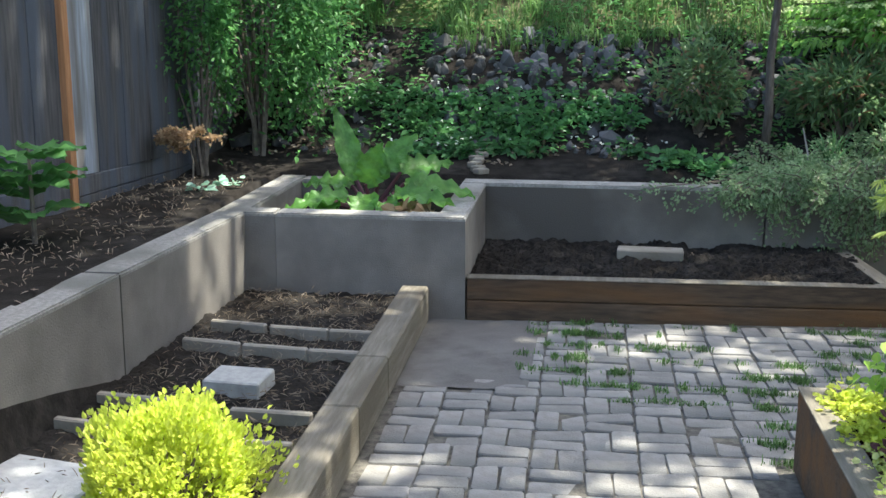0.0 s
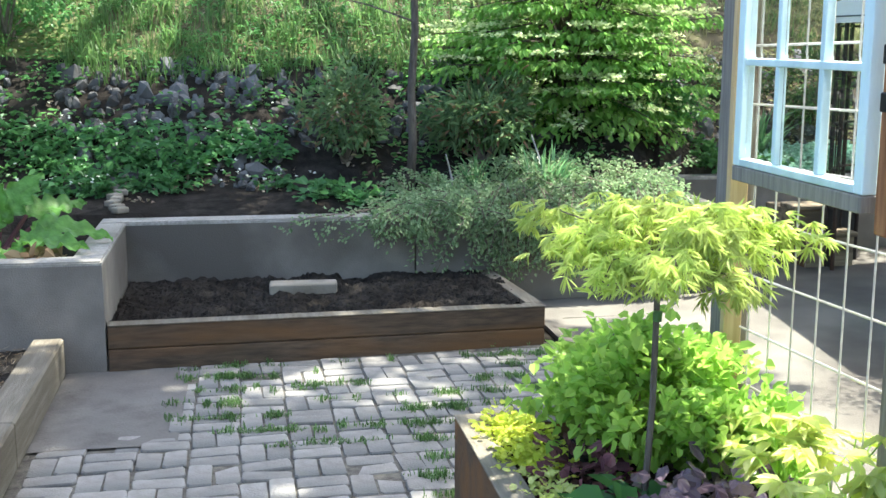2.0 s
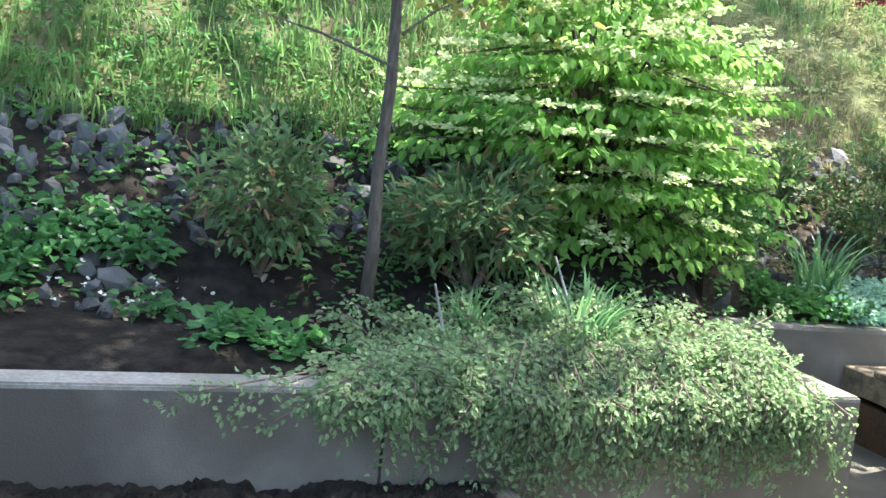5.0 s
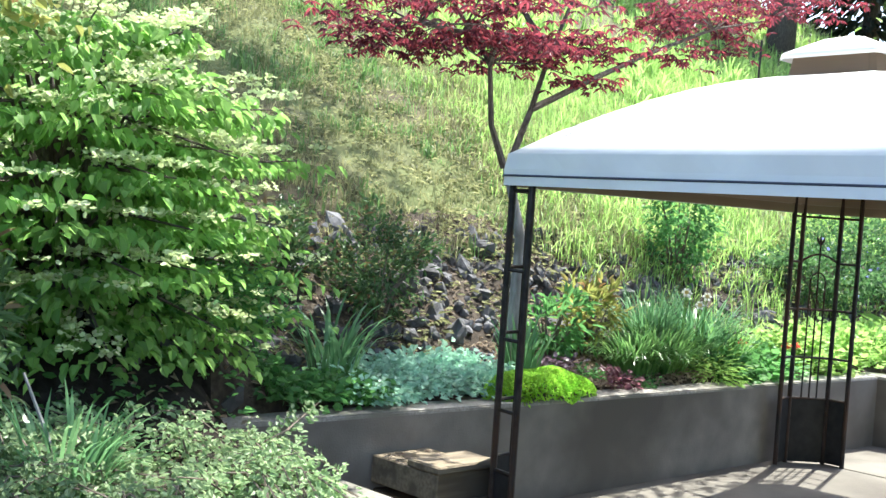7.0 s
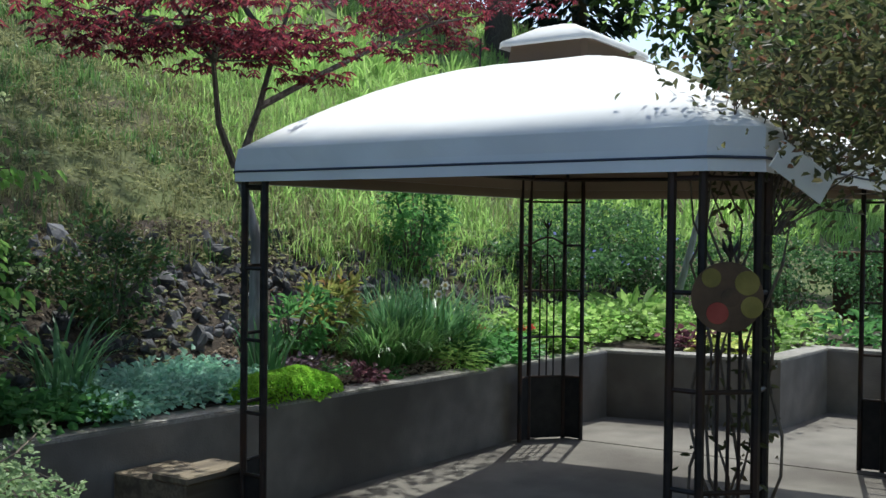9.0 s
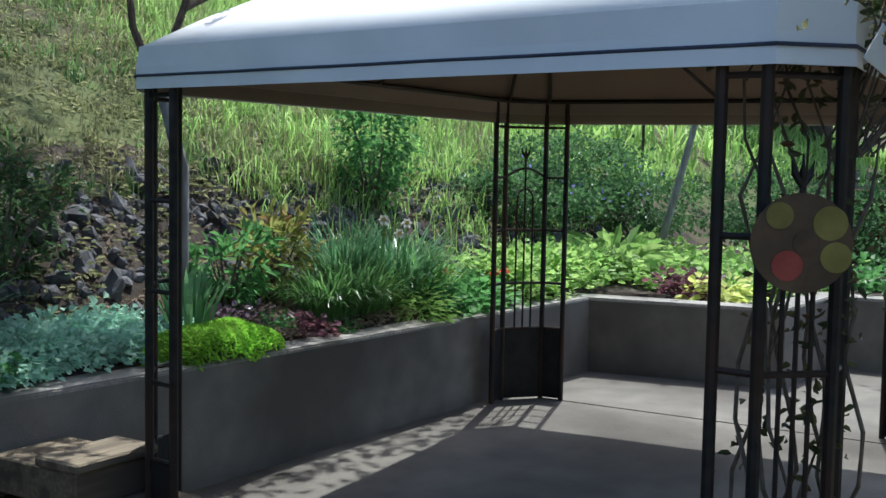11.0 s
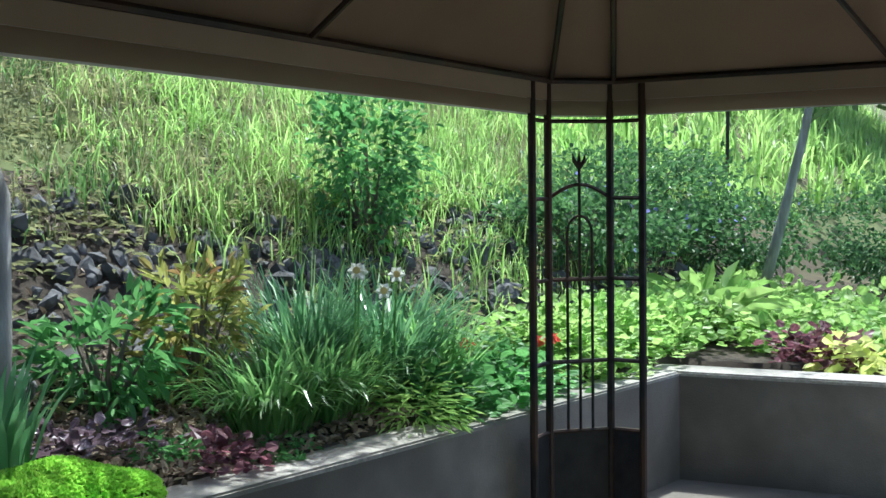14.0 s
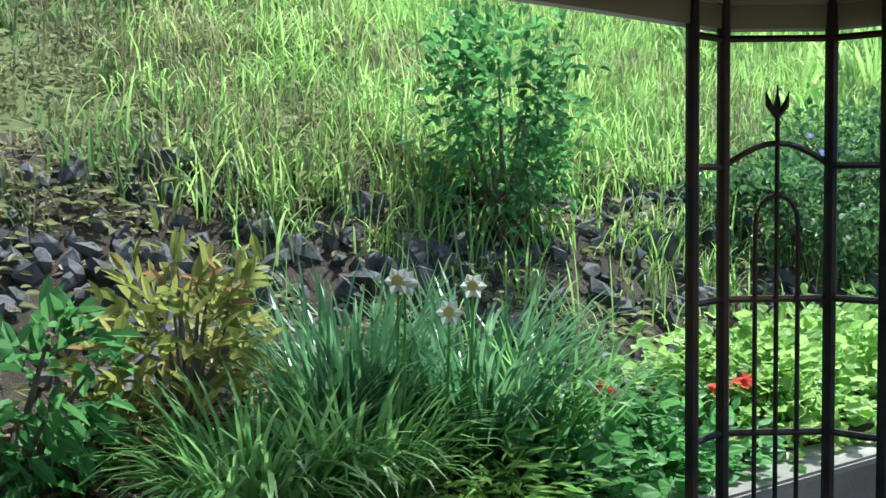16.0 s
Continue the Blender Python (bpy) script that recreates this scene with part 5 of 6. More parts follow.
def mound(name, c, r, material, label, n=3800, L=0.022, W=0.014):
    e = empty(name, label, "plant", at=c)
    V, Fc = [], []
    a = RNG.random(n) * 6.283
    q = np.sqrt(RNG.random(n))
    x, y = q * np.cos(a), q * np.sin(a)
    z = np.sqrt(np.maximum(0, 1 - q ** 2.6))
    P = np.stack([x * r[0], y * r[1], z * r[2]], 1)
    P[:, 2] += 0.02 * np.sin(P[:, 0] * 17) * np.cos(P[:, 1] * 21)
    O = unit(np.stack([x, y, z + 0.4], 1))
    leafy("foliage", P, unit(O + RNG.normal(size=(n, 3)) * 0.7), unit(RNG.normal(size=(n, 3)) * 0.5 + O), L, W, material, e)
    return e


_m4 = mound("moss_mound", (5.98, 2.52, 0.62), (0.41, 0.18, 0.14), L_MOSS, "bright green mossy sedum mound spilling at the wall", 9000, 0.025, 0.016)
_m4.rotation_euler = (0, 0, -0.08)
rosette("heuchera", spots_in(13, 6.3, 6.7, 2.75, 3.0), 14, 0.05, 0.045, L_PURP, "dark purple heuchera on mulch", stalk=0.08)
rosette("heuchera", spots_in(8, 6.62, 6.78, 2.48, 2.62), 16, 0.045, 0.04, L_REDH, "dark red heuchera on mulch", stalk=0.08)
rosette("sedum", spots_in(12, 6.5, 6.72, 2.62, 2.78), 20, 0.03, 0.02, L_MID, "low green sedum tuft", stalk=0.07)
rosette("sedum", spots_in(7, 6.85, 7.0, 2.45, 2.56), 18, 0.03, 0.02, L_MID, "low green sedum tuft", stalk=0.05)
rosette("cranesbill", spots_in(90, 7.75, 8.55, 2.35, 2.8), 16, 0.06, 0.05, L_MID, "dark green leafy cranesbill by the wall", stalk=0.14)
rosette("yarrow", spots_in(18, 7.5, 7.7, 2.4, 2.55), 30, 0.06, 0.008, L_BRIGHT, "feathery green yarrow tuft", stalk=0.16)
rosette("lady_mantle", spots_in(210, 8.75, 10.4, 2.38, 2.85, lambda x, y: gz(x, y) > 0.5), 22, 0.052, 0.056, L_BRIGHT, "bright lime green leafy ground cover along the wall", stalk=0.20)
rosette("hosta", spots_in(10, 10.6, 11.2, 2.4, 2.8), 14, 0.26, 0.09, L_BRIGHT, "bright green broad leaved hosta", stalk=0.15, lift=1.0)
rosette("heuchera", spots_in(16, 9.85, 10.15, 1.55, 1.8), 22, 0.06, 0.05, L_REDH, "dark red heuchera behind the east wall", stalk=0.14)
rosette("hosta", spots_in(8, 9.85, 10.15, 1.25, 1.5), 20, 0.09, 0.05, L_LIME, "yellow hosta behind the east wall", stalk=0.12)
rosette("leafy_cover", spots_in(120, 10.1, 12.5, 1.1, 2.1, lambda x, y: gz(x, y) > 0.5 and x > 10.2), 14, 0.075, 0.07, L_BRIGHT, "bright green leafy ground cover in the east bed", kind="stuff", stalk=0.18)
rosette("leafy_cover", spots_in(120, 10.9, 13.5, -1.5, 0.9, lambda x, y: gz(x, y) > 0.5), 14, 0.09, 0.07, L_MID, "green leafy ground cover in the east bed", kind="stuff", stalk=0.2)
rosette("leafy_cover", spots_in(130, 10.3, 12.3, 2.0, 2.95, lambda x, y: gz(x, y) > 0.5), 15, 0.07, 0.064, L_BRIGHT, "bright green leafy ground cover behind the corner of the walls", kind="stuff", stalk=0.17)
for _x, _y in ((8.55, 2.45), (8.62, 2.42), (8.2, 2.6)):
    tagged(leafy("red_flower", np.tile([[_x, _y, gz(_x, _y) + 0.2]], (9, 1)), rdir(9, 0.3), rdir(9, 0.5), 0.04, 0.03, PETAL_R, None), "small red blossom among green leaves", "flower")

# rhubarb: large crinkled leaves on stalks
_e = empty("rhubarb", "large green rhubarb plant with crinkled leaves in the planter", "plant", at=(-0.62, 0.55, 0.52))


def big_leaf(base, tip, w, up, material, parent, n=14, ruffle=1.0):
    """Broad leaf with a sunken midrib, puckered between the veins and ruffled at its margin."""
    base, tip = Vector(base), Vector(tip)
    d = tip - base
    s = d.cross(Vector(up)).normalized()
    u = s.cross(d).normalized()
    V, Fc = [], []
    for i in range(n + 1):
        t = i / n
        ww = w * (math.sin(math.pi * min(1, t ** 0.8 * 0.9 + 0.09)) ** 0.75) * (1 - 0.25 * t)
        for j in range(-4, 5):
            q = j / 4
            wav = ruffle * (0.026 * math.sin(i * 1.9 + j * 0.7 + base.x * 30) * abs(q) ** 2 + 0.012 * math.sin(i * 2.4 - abs(j) * 1.5) * (1 - abs(q)) + 0.014 * noise.noise((i * 0.7, j * 0.8, base.x * 9)))
            lobe = 1 + 0.13 * math.sin(i * 2.1 + base.y * 20 + (j > 0)) * abs(q)
            V.append(base + d * t + s * ww * q * lobe + u * (abs(q) * ww * 0.3 + wav - 0.16 * d.length * t * t))
    for i in range(n):
        for j in range(8):
            a = i * 9 + j
            Fc.append((a, a + 1, a + 10, a + 9))
    mesh_ob("leaf", V, Fc, material, parent, smooth=True)


for _b2, _t, _w, _u in (((-0.10, 0.0, 0.16), (-0.24, 0.10, 0.60), 0.10, (0.4, -1, 0.2)), ((-0.02, -0.12, 0.16), (0.08, -0.2, 0.40), 0.12, (0.1, -0.9, 0.5)),
                        ((0.05, -0.05, 0.2), (0.24, 0.05, 0.46), 0.12, (-0.2, -0.9, 0.5)), ((-0.1, -0.2, 0.10), (-0.42, -0.38, 0.08), 0.11, (0, -0.4, 1)),
                        ((0.16, -0.2, 0.12), (0.52, -0.36, 0.14), 0.11, (0, -0.5, 1)), ((0.2, -0.05, 0.16), (0.62, -0.05, 0.14), 0.11, (0.1, -0.5, 1)),
                        ((0.0, -0.25, 0.12), (0.02, -0.46, 0.0), 0.11, (0, -1, 0.8)), ((-0.14, 0.05, 0.12), (-0.46, 0.1, 0.16), 0.11, (0, -0.4, 1)),
                        ((0.15, 0.1, 0.2), (0.45, 0.25, 0.28), 0.12, (0, -0.7, 1)), ((-0.2, -0.22, 0.06), (-0.24, -0.46, 0.03), 0.09, (0, -0.7, 1)),
                        ((0.12, -0.26, 0.08), (0.2, -0.45, 0.02), 0.09, (0, -0.8, 0.8)), ((0.02, 0.1, 0.2), (0.02, 0.36, 0.36), 0.12, (0, -0.9, 0.6)),
                        ((-0.24, -0.12, 0.06), (-0.5, -0.2, 0.04), 0.09, (0, -0.4, 1))):
    big_leaf(_b2, _t, _w * 0.85, _u, L_RHUB, _e)
    mesh_ob("stalk", *tube([(0, -0.05, -0.03), _b2], [0.016, 0.011], 6), L_REDH, _e)
_n = 26
_P = np.stack([RNG.uniform(-0.42, -0.2, _n), RNG.uniform(0.17, 0.3, _n), np.full(_n, 0.56)], 1)
tagged(leafy("dry_leaves", _P, rdir(_n, 0.0), rdir(_n, 1.0), 0.1, 0.07, L_DRY, None), "dry tan rhubarb leaves on the planter edge", "leaves", kind="stuff")

# golden box shrub, foliage plant by the fence, dry hydrangea
_e = empty("golden_box", "round golden green box shrub with dense small leaves", "shrub", at=(-0.57, -2.88, 0.085))
_P, _O = clumps(9000, (0, 0, 0.19), (0.245, 0.235, 0.20), 95, 0.6)
leafy("foliage", _P, unit(_O + np.array([0, 0, 0.7]) + RNG.normal(size=_P.shape) * 0.4), unit(_O + RNG.normal(size=_P.shape) * 0.5), 0.024, 0.0175, L_GOLD, _e)
stems_to((0, 0, -0.03), _P[::400] * 0.85, 0.008, _e)
_e = empty("foliage_plant", "dark glossy leaved plant beside the fence", "plant", at=(-2.03, -0.9, 0.54))
for _k in range(24):
    _a = RNG.random() * 6.283
    _z = RNG.uniform(0.1, 0.5)
    _b2 = (0.06 * math.cos(_a), 0.06 * math.sin(_a), _z)
    _R = 0.24
    big_leaf(_b2, (_R * math.cos(_a) * 1.1, _R * math.sin(_a) * 1.1, _z + 0.05), 0.105, (0, 0, 1), L_MID, _e, 8, 0.5)
mesh_ob("stem", *tube([(0, 0, -0.02), (0, 0, 0.5)], [0.015, 0.008], 6), TWIG, _e)
_e = empty("dry_hydrangea", "brown dried hydrangea flower head on a thin stem", "plant", at=(-1.92, 0.98, 0.56))
_P, _O = clumps(650, (0, 0, 0.30), (0.17, 0.15, 0.09), 22, 0.4)
leafy("blossom", _P, rdir(650, 0.2), rdir(650, 0.5), 0.032, 0.026, L_DRY, _e)
mesh_ob("stem", *tube([(0.02, 0, -0.02), (0.03, 0, 0.15), (0, 0, 0.3)], [0.008, 0.006, 0.004], 5), TWIG, _e)

# west bed slabs and blocks


def slab(name, x, y, z, sx, sy, sz, rz, material, label, group=""):
    bm = boxbm(-sx / 2, -sy / 2, 0, sx / 2, sy / 2, sz, 0.007)
    for v in bm.verts:
        v.co += Vector((noise.noise(v.co * 9 + Vector((x, y, 0))), noise.noise(v.co * 9 + Vector((y, x, 4))), 0)) * 0.006
    ob = part(name, bm, material)
    ob.matrix_world = pose(x, y, z, 0, 0, rz)
    return tagged(ob, label, name.replace("_", " "), group)


FL = "thin pale flagstone edging set in the soil"
for _x, _y, _w, _r in ((-1.03, -0.82, 0.30, -9), (-0.71, -0.87, 0.30, -6), (-0.44, -0.89, 0.24, -2), (-1.06, -1.14, 0.30, -9), (-0.74, -1.19, 0.32, -6), (-0.45, -1.22, 0.26, -2), (-1.1, -1.93, 0.36, -8), (-0.52, -2.02, 0.33, -3), (-1.15, -2.23, 0.34, -10), (-0.5, -2.33, 0.3, -3)):
    slab("flagstone", _x, _y, 0.10, _w, 0.035, 0.075, _r, STONE, FL, "flagstones in the west bed")
slab("cement_block", -0.76, -1.67, 0.12, 0.25, 0.21, 0.075, -4, CBLOCK, "square pale cement block lying on the soil")
slab("stepping_stone", 1.04, 0.84, 0.19, 0.40, 0.14, 0.065, -2, STONE, "long grey stepping stone on the soil")
slab("stepping_stone", -1.12, -2.75, 0.10, 0.42, 0.36, 0.06, -12, CBLOCK, "pale stepping stone with a white patch")
for _k in range(9):
    slab("edge_stone", -0.10 + RNG.normal() * 0.05, 1.5 + _k * 0.09, gz(-0.1, 1.5 + _k * 0.09), 0.09, 0.07, 0.04, RNG.uniform(0, 90), STONE, "small pale stone along the planter", "stones behind the planter")

# raised bed by the house
_e = empty("laceleaf_maple", "small lime green laceleaf maple on a staked trunk", "tree", at=(1.93, -2.75, 0.27))
mesh_ob("trunk", *tube([(-0.03, 0.0, -0.02), (-0.01, 0, 0.35), (0.0, 0.02, 0.70), (0.03, 0.0, 0.78)], [0.011, 0.010, 0.009, 0.006], 6), BARK, _e)
mesh_ob("tie", *tube([(-0.005, 0.0, 0.60), (-0.004, 0, 0.63)], 0.014, 7), L_BLADEB, _e, "green plastic tie")
mesh_ob("tag", [(0.02, -0.02, 0.64), (0.05, -0.02, 0.66), (0.06, -0.02, 0.70), (0.03, -0.02, 0.69), (0.02, -0.018, 0.64), (0.05, -0.018, 0.66), (0.06, -0.018, 0.70), (0.03, -0.018, 0.69)], [(0, 1, 2, 3), (7, 6, 5, 4), (0, 4, 5, 1), (2, 6, 7, 3), (1, 5, 6, 2), (0, 3, 7, 4)], PETAL_W, _e, "white plant tag")
_S, _P, _D = [], [], []
for _k in range(26):
    _a = RNG.random() * 6.283
    _R = RNG.uniform(0.08, 0.38)
    _o = np.array([math.cos(_a), math.sin(_a), 0])
    _top = 0.97 - 0.26 * (_R / 0.38) ** 1.5 * RNG.uniform(0.2, 1.15)
    _q = [np.array([0, 0, 0.72]), _o * _R * 0.5 + np.array([0, 0, (0.70 + _top) / 2 + 0.06]), _o * _R + np.array([0, 0, _top]), _o * (_R + 0.06) + np.array([0, 0, _top - 0.06])]
    _S.append(tube([tuple(p) for p in _q], [0.005, 0.003, 0.002, 0.001], 4))
    for _aa, _bb in zip(_q[1:], _q[2:]):
        _m = 30
        _u = RNG.random(_m)[:, None]
        _P.append(_aa + (_bb - _aa) * _u + RNG.normal(size=(_m, 3)) * np.array([0.04, 0.04, 0.012]))
        _D.append(_o * 0.5 + RNG.normal(size=(_m, 3)) * 0.6 + np.array([0, 0, -0.6]))
_P, _D = np.concatenate(_P), np.concatenate(_D)
_P, _D = np.repeat(_P, 7, 0), np.repeat(unit(_D), 7, 0)
_f7 = np.tile(np.linspace(-1.1, 1.1, 7), len(_P) // 7)[:, None]
_sd = unit(np.cross(_D, np.array([[0.0, 0.0, 1.0]])) + RNG.normal(size=_P.shape) * 0.1)
leafy("foliage", _P, _D * np.cos(_f7) + _sd * np.sin(_f7) + RNG.normal(size=_P.shape) * 0.08, unit(RNG.normal(size=_P.shape) * 0.4 + np.array([0, 0, 0.8])), 0.048 * (0.75 + 0.5 * RNG.random(len(_P))), 0.004, L_MAPLE, _e, droop=0.3)
mesh_ob("branching", *join(_S), BARK, _e)


def bspots(n, x0, x1, y0, y1, z=0.28):
    return [(RNG.uniform(x0, x1), RNG.uniform(y0, y1), z) for _ in range(n)]


shrub("bleeding_heart", (2.05, -2.30, 0.26), 0.44, 0.36, 3400, 0.048, 0.036, L_BED, "lush green bleeding heart foliage in the raised bed", "plant", k=44)
shrub("bleeding_heart", (2.22, -2.62, 0.26), 0.36, 0.24, 1900, 0.048, 0.036, L_BED, "lush green lobed foliage in the raised bed", "plant", k=30)
rosette("creeping_jenny", bspots(34, 1.57, 1.70, -2.5, -2.02, 0.32), 26, 0.026, 0.024, L_GOLD, "yellow creeping jenny spilling over the bed edge", stalk=0.06)
rosette("creeping_jenny", bspots(26, 1.57, 1.68, -3.3, -2.5, 0.31), 22, 0.024, 0.022, L_LIME, "lime creeping jenny along the bed edge", stalk=0.05)
rosette("heuchera", bspots(8, 1.68, 1.82, -2.66, -2.46), 18, 0.05, 0.042, L_REDH, "dark red heuchera in the raised bed", stalk=0.13)
rosette("heuchera", bspots(15, 1.86, 2.12, -3.14, -2.92), 22, 0.07, 0.062, L_PURP, "silvery purple heuchera in the raised bed", stalk=0.15)
rosette("hosta", bspots(4, 1.80, 1.88, -2.86, -2.76), 9, 0.13, 0.075, L_MID, "small striped green hosta", stalk=0.06, lift=0.9)
for _x, _y, _k, _h in ((2.28, -2.86, 9, 0.36), (2.2, -3.14, 9, 0.30), (2.36, -3.08, 10, 0.36), (2.3, -3.34, 9, 0.30), (2.42, -3.3, 7, 0.28)):
    _e = empty("astilbe", "pale yellow-green pointed foliage in sunlight in the raised bed", "plant", at=(_x, _y, 0.28))
    _S, _P, _D = [], [], []
    for _i in range(_k):
        _a = RNG.random() * 6.283
        _t = np.array([0.13 * math.cos(_a), 0.13 * math.sin(_a), _h * RNG.uniform(0.6, 1.05)])
        _S.append(tube([(0, 0, -0.02), tuple(_t * np.array([0.4, 0.4, 0.7])), tuple(_t)], [0.004, 0.003, 0.002], 4))
        for _j in range(7):
            _aa = _a + (_j - 3) * 0.55
            _P.append(_t)
            _D.append((math.cos(_aa), math.sin(_aa), -0.15 + 0.2 * RNG.normal()))
    _P, _D = np.array(_P), np.array(_D)
    leafy("foliage", _P, _D, unit(np.array([[0, 0, 1.0]]) + RNG.normal(size=_P.shape) * 0.25), 0.085, 0.036, L_LIME, _e)
    mesh_ob("branching", *join(_S), L_BED, _e)

# ---- vine, pot and painted disc at the gazebo corner ----
_e = empty("climbing_vine", "bare twisting vine with a leafy top on the gazebo post", "vine", at=(4.85, -0.53, 0.09))
_S = []
for _k in range(9):
    _x, _y = RNG.uniform(-0.12, 0.10), RNG.uniform(-0.08, 0.20)
    _q = [(0.08, -0.04, 0.42)]
    for _j in range(1, 12):
        _q.append((_x + 0.05 * math.sin(_j * 1.7 + _k) + 0.02 * RNG.normal(), _y + 0.05 * math.cos(_j * 1.3 + _k), 0.42 + _j * 0.14))
    _S.append(tube(_q, [0.006] * 8 + [0.004, 0.004, 0.003, 0.002], 5))
mesh_ob("branching", *join(_S), TWIG, _e)
_P, _O = clumps(4200, (0.22, -0.28, 1.98), (0.62, 0.55, 0.38), 90, 0.15)
leafy("foliage", _P, rdir(4200, 0.0), rdir(4200, 0.3), 0.040, 0.019, L_VINE, _e)
stems_to((0.02, -0.05, 1.5), _P[::170], 0.0035, _e)
_P, _O = clumps(240, (0.02, 0.02, 1.2), (0.22, 0.22, 0.5), 14, 0.1)
leafy("foliage", _P, rdir(240, 0.0), rdir(240, 0.3), 0.04, 0.018, L_VINE, _e)

pot = empty("plant_pot", "weathered terracotta pot holding the vine", "pot", at=(4.91, -0.54, 0.04))
_prof2 = [(0.10, 0.0), (0.12, 0.02), (0.16, 0.18), (0.172, 0.24), (0.185, 0.245), (0.187, 0.285), (0.178, 0.29), (0.168, 0.285), (0.162, 0.25)]
_prof2 = [(r * 1.08, z * 1.95) for r, z in _prof2]
_n = 28
_V = [(r * math.cos(2 * math.pi * k / _n), r * math.sin(2 * math.pi * k / _n), z) for r, z in _prof2 for k in range(_n)]
_F = [(i * _n + k, i * _n + (k + 1) % _n, (i + 1) * _n + (k + 1) % _n, (i + 1) * _n + k) for i in range(len(_prof2) - 1) for k in range(_n)] + [tuple(range(_n))[::-1]]
mesh_ob("body", _V, _F, TERRA, pot, smooth=True)
mesh_ob("soil", *tube([(0, 0, 0.42), (0, 0, 0.50)], 0.15, 24), SOIL, pot)
disc = empty("wall_disc", "round painted metal disc in yellow, brown and red", "ornament", at=(4.545, -0.555, 1.395))
_cols = [mat("disc_brown", (0.07, 0.045, 0.025), (0.13, 0.08, 0.045), 12, 0.6, 0.2), mat("disc_yellow", (0.18, 0.15, 0.035), (0.28, 0.23, 0.06), 12, 0.6, 0.2), mat("disc_red", (0.24, 0.04, 0.03), (0.34, 0.07, 0.05), 12, 0.6, 0.2)]
_dm = look((0, 0, 0), (-0.88, -0.47, 0.0))


def disc_part(name, x, y, r, z0, z1, m):
    v, f = tube([(x, y, z0), (x, y, z1)], r, 28)
    mesh_ob(name, [_dm @ Vector(q) for q in v], f, m, disc)


disc_part("plate", 0, 0, 0.111, 0.0, 0.008, _cols[0])
for _x, _y, _r, _c in ((-0.06, 0.045, 0.038, 1), (-0.075, -0.03, 0.034, 1), (0.03, -0.05, 0.034, 2), (0.05, 0.06, 0.03, 1), (-0.01, 0.0, 0.03, 0)):
    disc_part("spot", _x, _y, _r, -0.003, 0.001, _cols[_c])
for _x, _y in ((14.6, 3.9), (16.0, 7.5)):
    _z = gz(_x, _y)
    _v, _f = tube([(_x, _y, _z - 0.1), (_x + 0.03, _y, _z + 1.25)], 0.018, 6)
    tagged(mesh_ob("fence_stake", _v, _f, METAL), "thin dark metal fence stake on the bank", "stake")

# loose canopy flap at the corner, and a low wall far behind
_bm = boxbm(-0.11, -0.003, -0.05, 0.11, 0.003, 0.05, 0.001)
_fl = part("loose_flap", _bm, CANVAS, gaz, "pale stiff canopy flap hanging askew")
_fl.matrix_parent_inverse = Matrix.Translation(gaz.location).inverted()
_fl.matrix_basis = pose(4.75, -0.72, 1.79, 0, 32, -40)
_fw = tagged(part("wall_far", boxbm(13.9, -0.6, 0.5, 14.05, 1.6, 1.35, 0.01), TIMBER), "low brown wooden wall far behind the east bed", "wall", kind="structure")
tree("oak_tree", (17.5, 1.6, gz(17.5, 1.6) - 0.1), [(0, 0, 0), (0.1, 0, 1.6), (0.1, 0.2, 3.4)], [0.2, 0.16, 0.07], [([(0.1, 0, 1.6), (-0.9, 0.3, 2.6), (-1.6, 0.2, 3.6)], [0.09, 0.06, 0.02]), ([(0.1, 0, 1.6), (0.9, 0.3, 2.6), (1.6, 0.2, 3.6)], [0.09, 0.06, 0.02])], ((0, 0, 3.6), (2.2, 2.2, 1.6)), L_OAK, 3600, 0.2, 0.13, "leafy oak tree behind the east bed", BARK, 70)

# ---- pavers, laid in basket weave ----
_U = 0.208


def paver_mesh(seed, along):
    rs = np.random.default_rng(seed)
    a, b = (_U / 2 - 0.0045, _U / 4 - 0.0045) if along else (_U / 4 - 0.0045, _U / 2 - 0.0045)
    c = 0.009
    j = lambda: rs.normal() * 0.0025
    o = [(-a + c, -b), (a - c, -b), (a, -b + c), (a, b - c), (a - c, b), (-a + c, b), (-a, b - c), (-a, -b + c)]
    o = [(x + j(), y + j()) for x, y in o]
    i2 = [(x * 0.965, y * 0.935) for x, y in o]
    V = [(x, y, -0.05) for x, y in o] + [(x, y, -0.006) for x, y in o] + [(x, y, 0.0) for x, y in i2]
    Fc = [(k, (k + 1) % 8, 8 + (k + 1) % 8, 8 + k) for k in range(8)] + [(8 + k, 8 + (k + 1) % 8, 16 + (k + 1) % 8, 16 + k) for k in range(8)] + [tuple(16 + k for k in range(8))]
    me = bpy.data.meshes.new("paver")
    me.from_pydata(V, [], Fc)
    me.materials.append(PAVER)
    return me


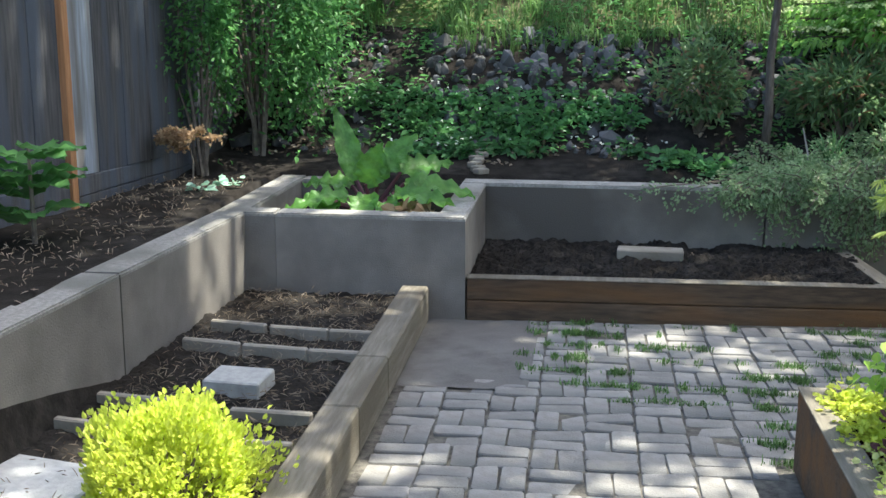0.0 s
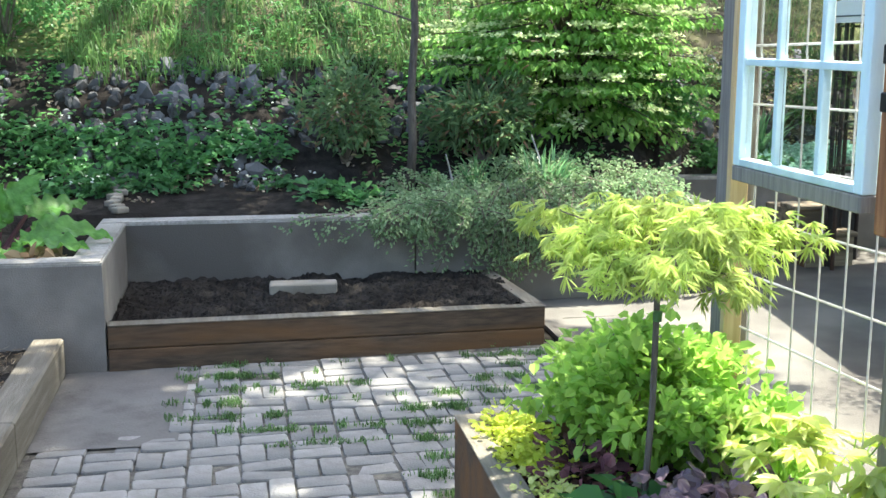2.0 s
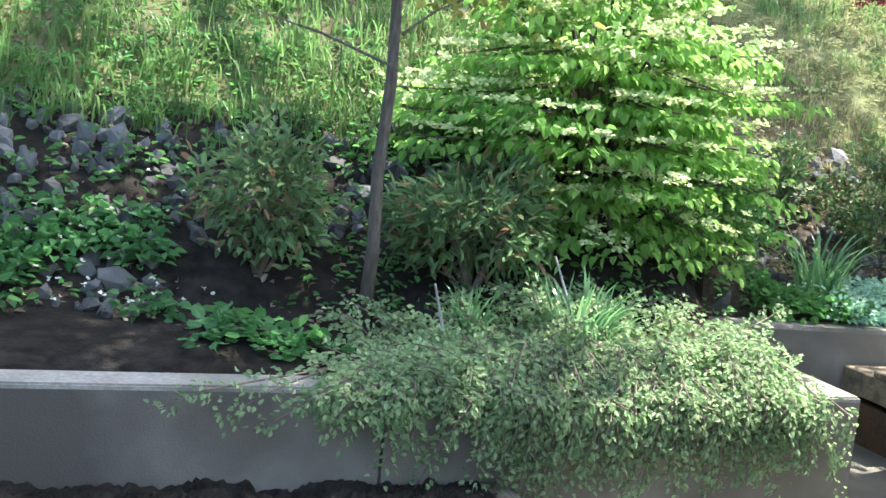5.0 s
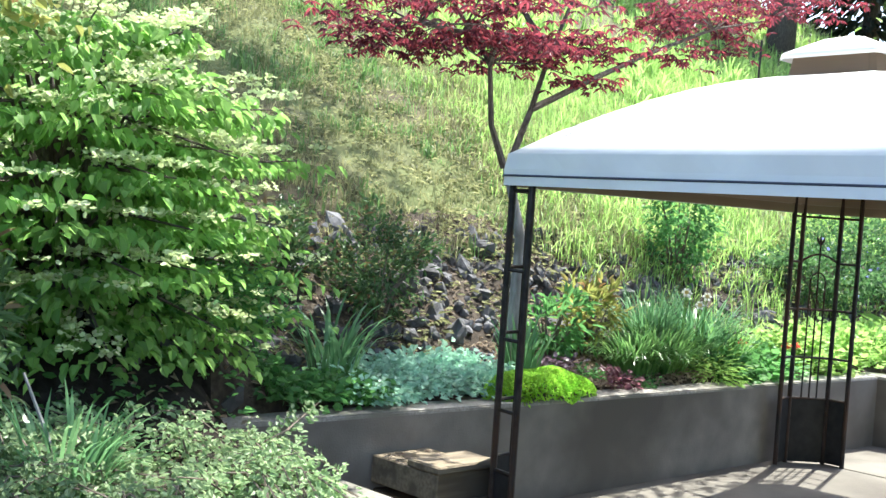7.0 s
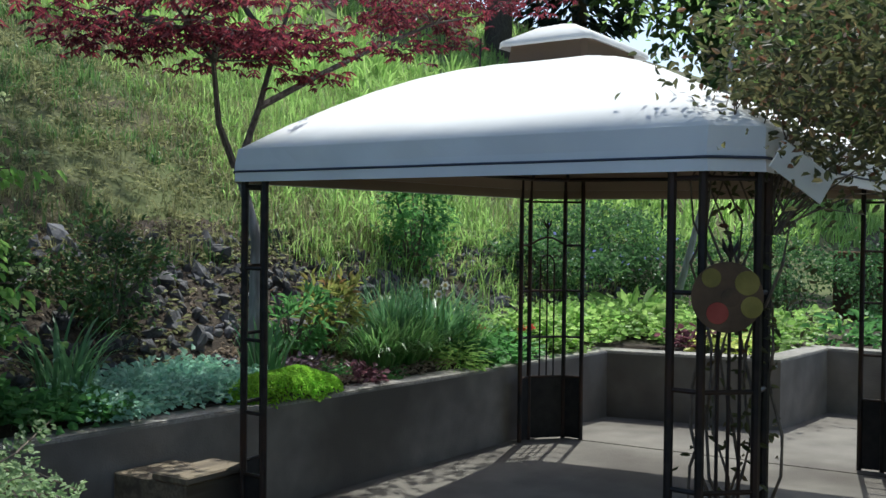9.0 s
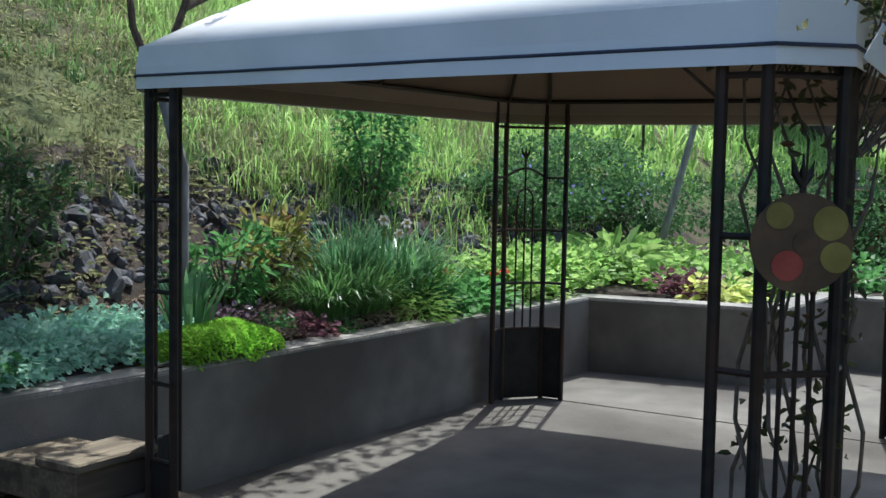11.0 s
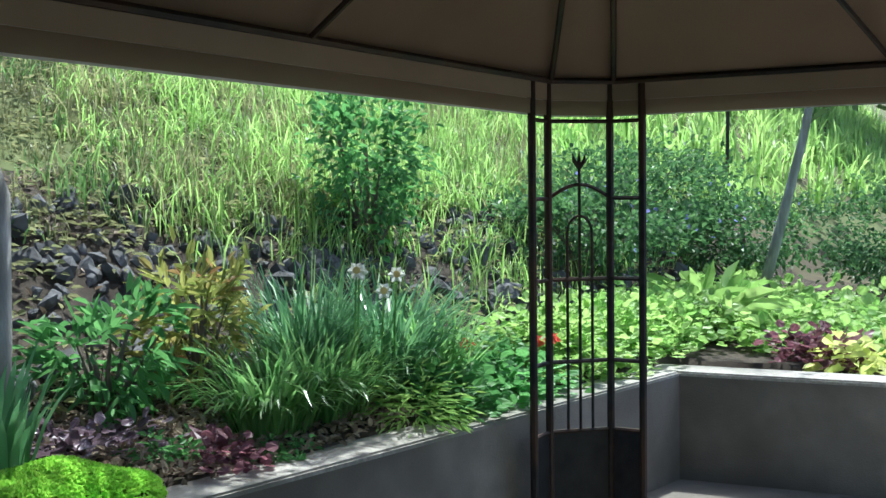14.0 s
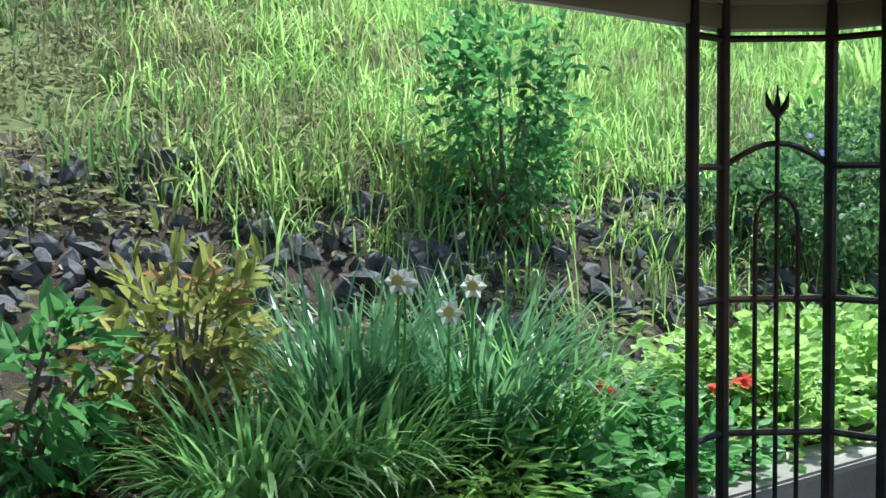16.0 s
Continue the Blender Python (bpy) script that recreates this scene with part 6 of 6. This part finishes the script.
_PM = [[paver_mesh(k, al) for k in range(5)] for al in (True, False)]
_cnt, _rest = 0, []
_rot = radians(2.0)
for _i in range(-1, 14):
    for _j in range(-22, 3):
        _al = (_i + _j) % 2 == 0
        for _h in (-1, 1):
            _lx = -0.16 + (_i + 0.5) * _U + (0 if _al else _h * _U / 4)
            _ly = 0.03 + (_j + 0.5) * _U + (_h * _U / 4 if _al else 0)
            _x, _y = _lx * math.cos(_rot) - _ly * math.sin(_rot) * 0.3, _ly + _lx * math.sin(_rot)
            if _x < -0.1 or _x > 2.40 or _y < -4.5 or _y > -0.02 + 0.085 * _x or (_x > 1.40 and _y < -1.86):
                continue
            if _x < 0.42 and _y > -1.15 and (_x + _y * -0.25) < 0.62 - 0.2:
                continue
            _mesh = _PM[0 if _al else 1][int(RNG.integers(0, 5))]
            _m5 = pose(_x, _y, RNG.normal() * 0.0035 - 0.003, RNG.normal() * 1.2, RNG.normal() * 1.2, 2.0 + RNG.normal() * 1.2)
            if _y > -2.35 and _cnt < 298:
                _o = new("paver", _mesh)
                _o.parent = sand
                _o.matrix_world = _m5
                _cnt += 1
            else:
                _rest.append(([_m5 @ v.co for v in _mesh.vertices], [tuple(p.vertices) for p in _mesh.polygons]))
if _rest:
    tagged(mesh_ob("far_pavers", *join(_rest), PAVER, sand), kind="stuff")
tagged(soil_patch("gravel_patch", -0.2, -1.15, 0.42, 0.05, -0.004, 0.006, "grey dusty sand where pavers are missing", DUST), kind="structure")

# weeds in the joints
_W = []
while len(_W) < 330:
    _x, _y = RNG.uniform(0.3, 2.35), RNG.uniform(-1.9, 0.12)
    if noise.noise((_x * 2.2, _y * 2.2, 4.0)) > 0.02 + 0.12 * (_y < -0.8):
        _W.append((round(_x / _U) * _U + RNG.normal() * 0.02 if RNG.random() < 0.5 else _x, round(_y / _U) * _U + RNG.normal() * 0.02, -0.005))
_C = np.repeat(np.array(_W), 26, 0)
_n = len(_C)
_D = RNG.normal(size=(_n, 3)) * np.array([1, 1, 0])
_v, _f = blade_arrays(_C + RNG.normal(size=(_n, 3)) * np.where((np.arange(_n) // 26 % 2 == 0)[:, None], np.array([[0.034, 0.009, 0.0]]), np.array([[0.010, 0.026, 0.0]])), _D, 0.03 * (0.4 + 0.9 * RNG.random(_n)), 0.0045, np.clip(RNG.random(_n) * 1.2, 0, 1))
tagged(mesh_ob("joint_weeds", _v.tolist(), _f, L_GRASS_SHADE), "small green weeds growing between the pavers", "weeds", kind="stuff")
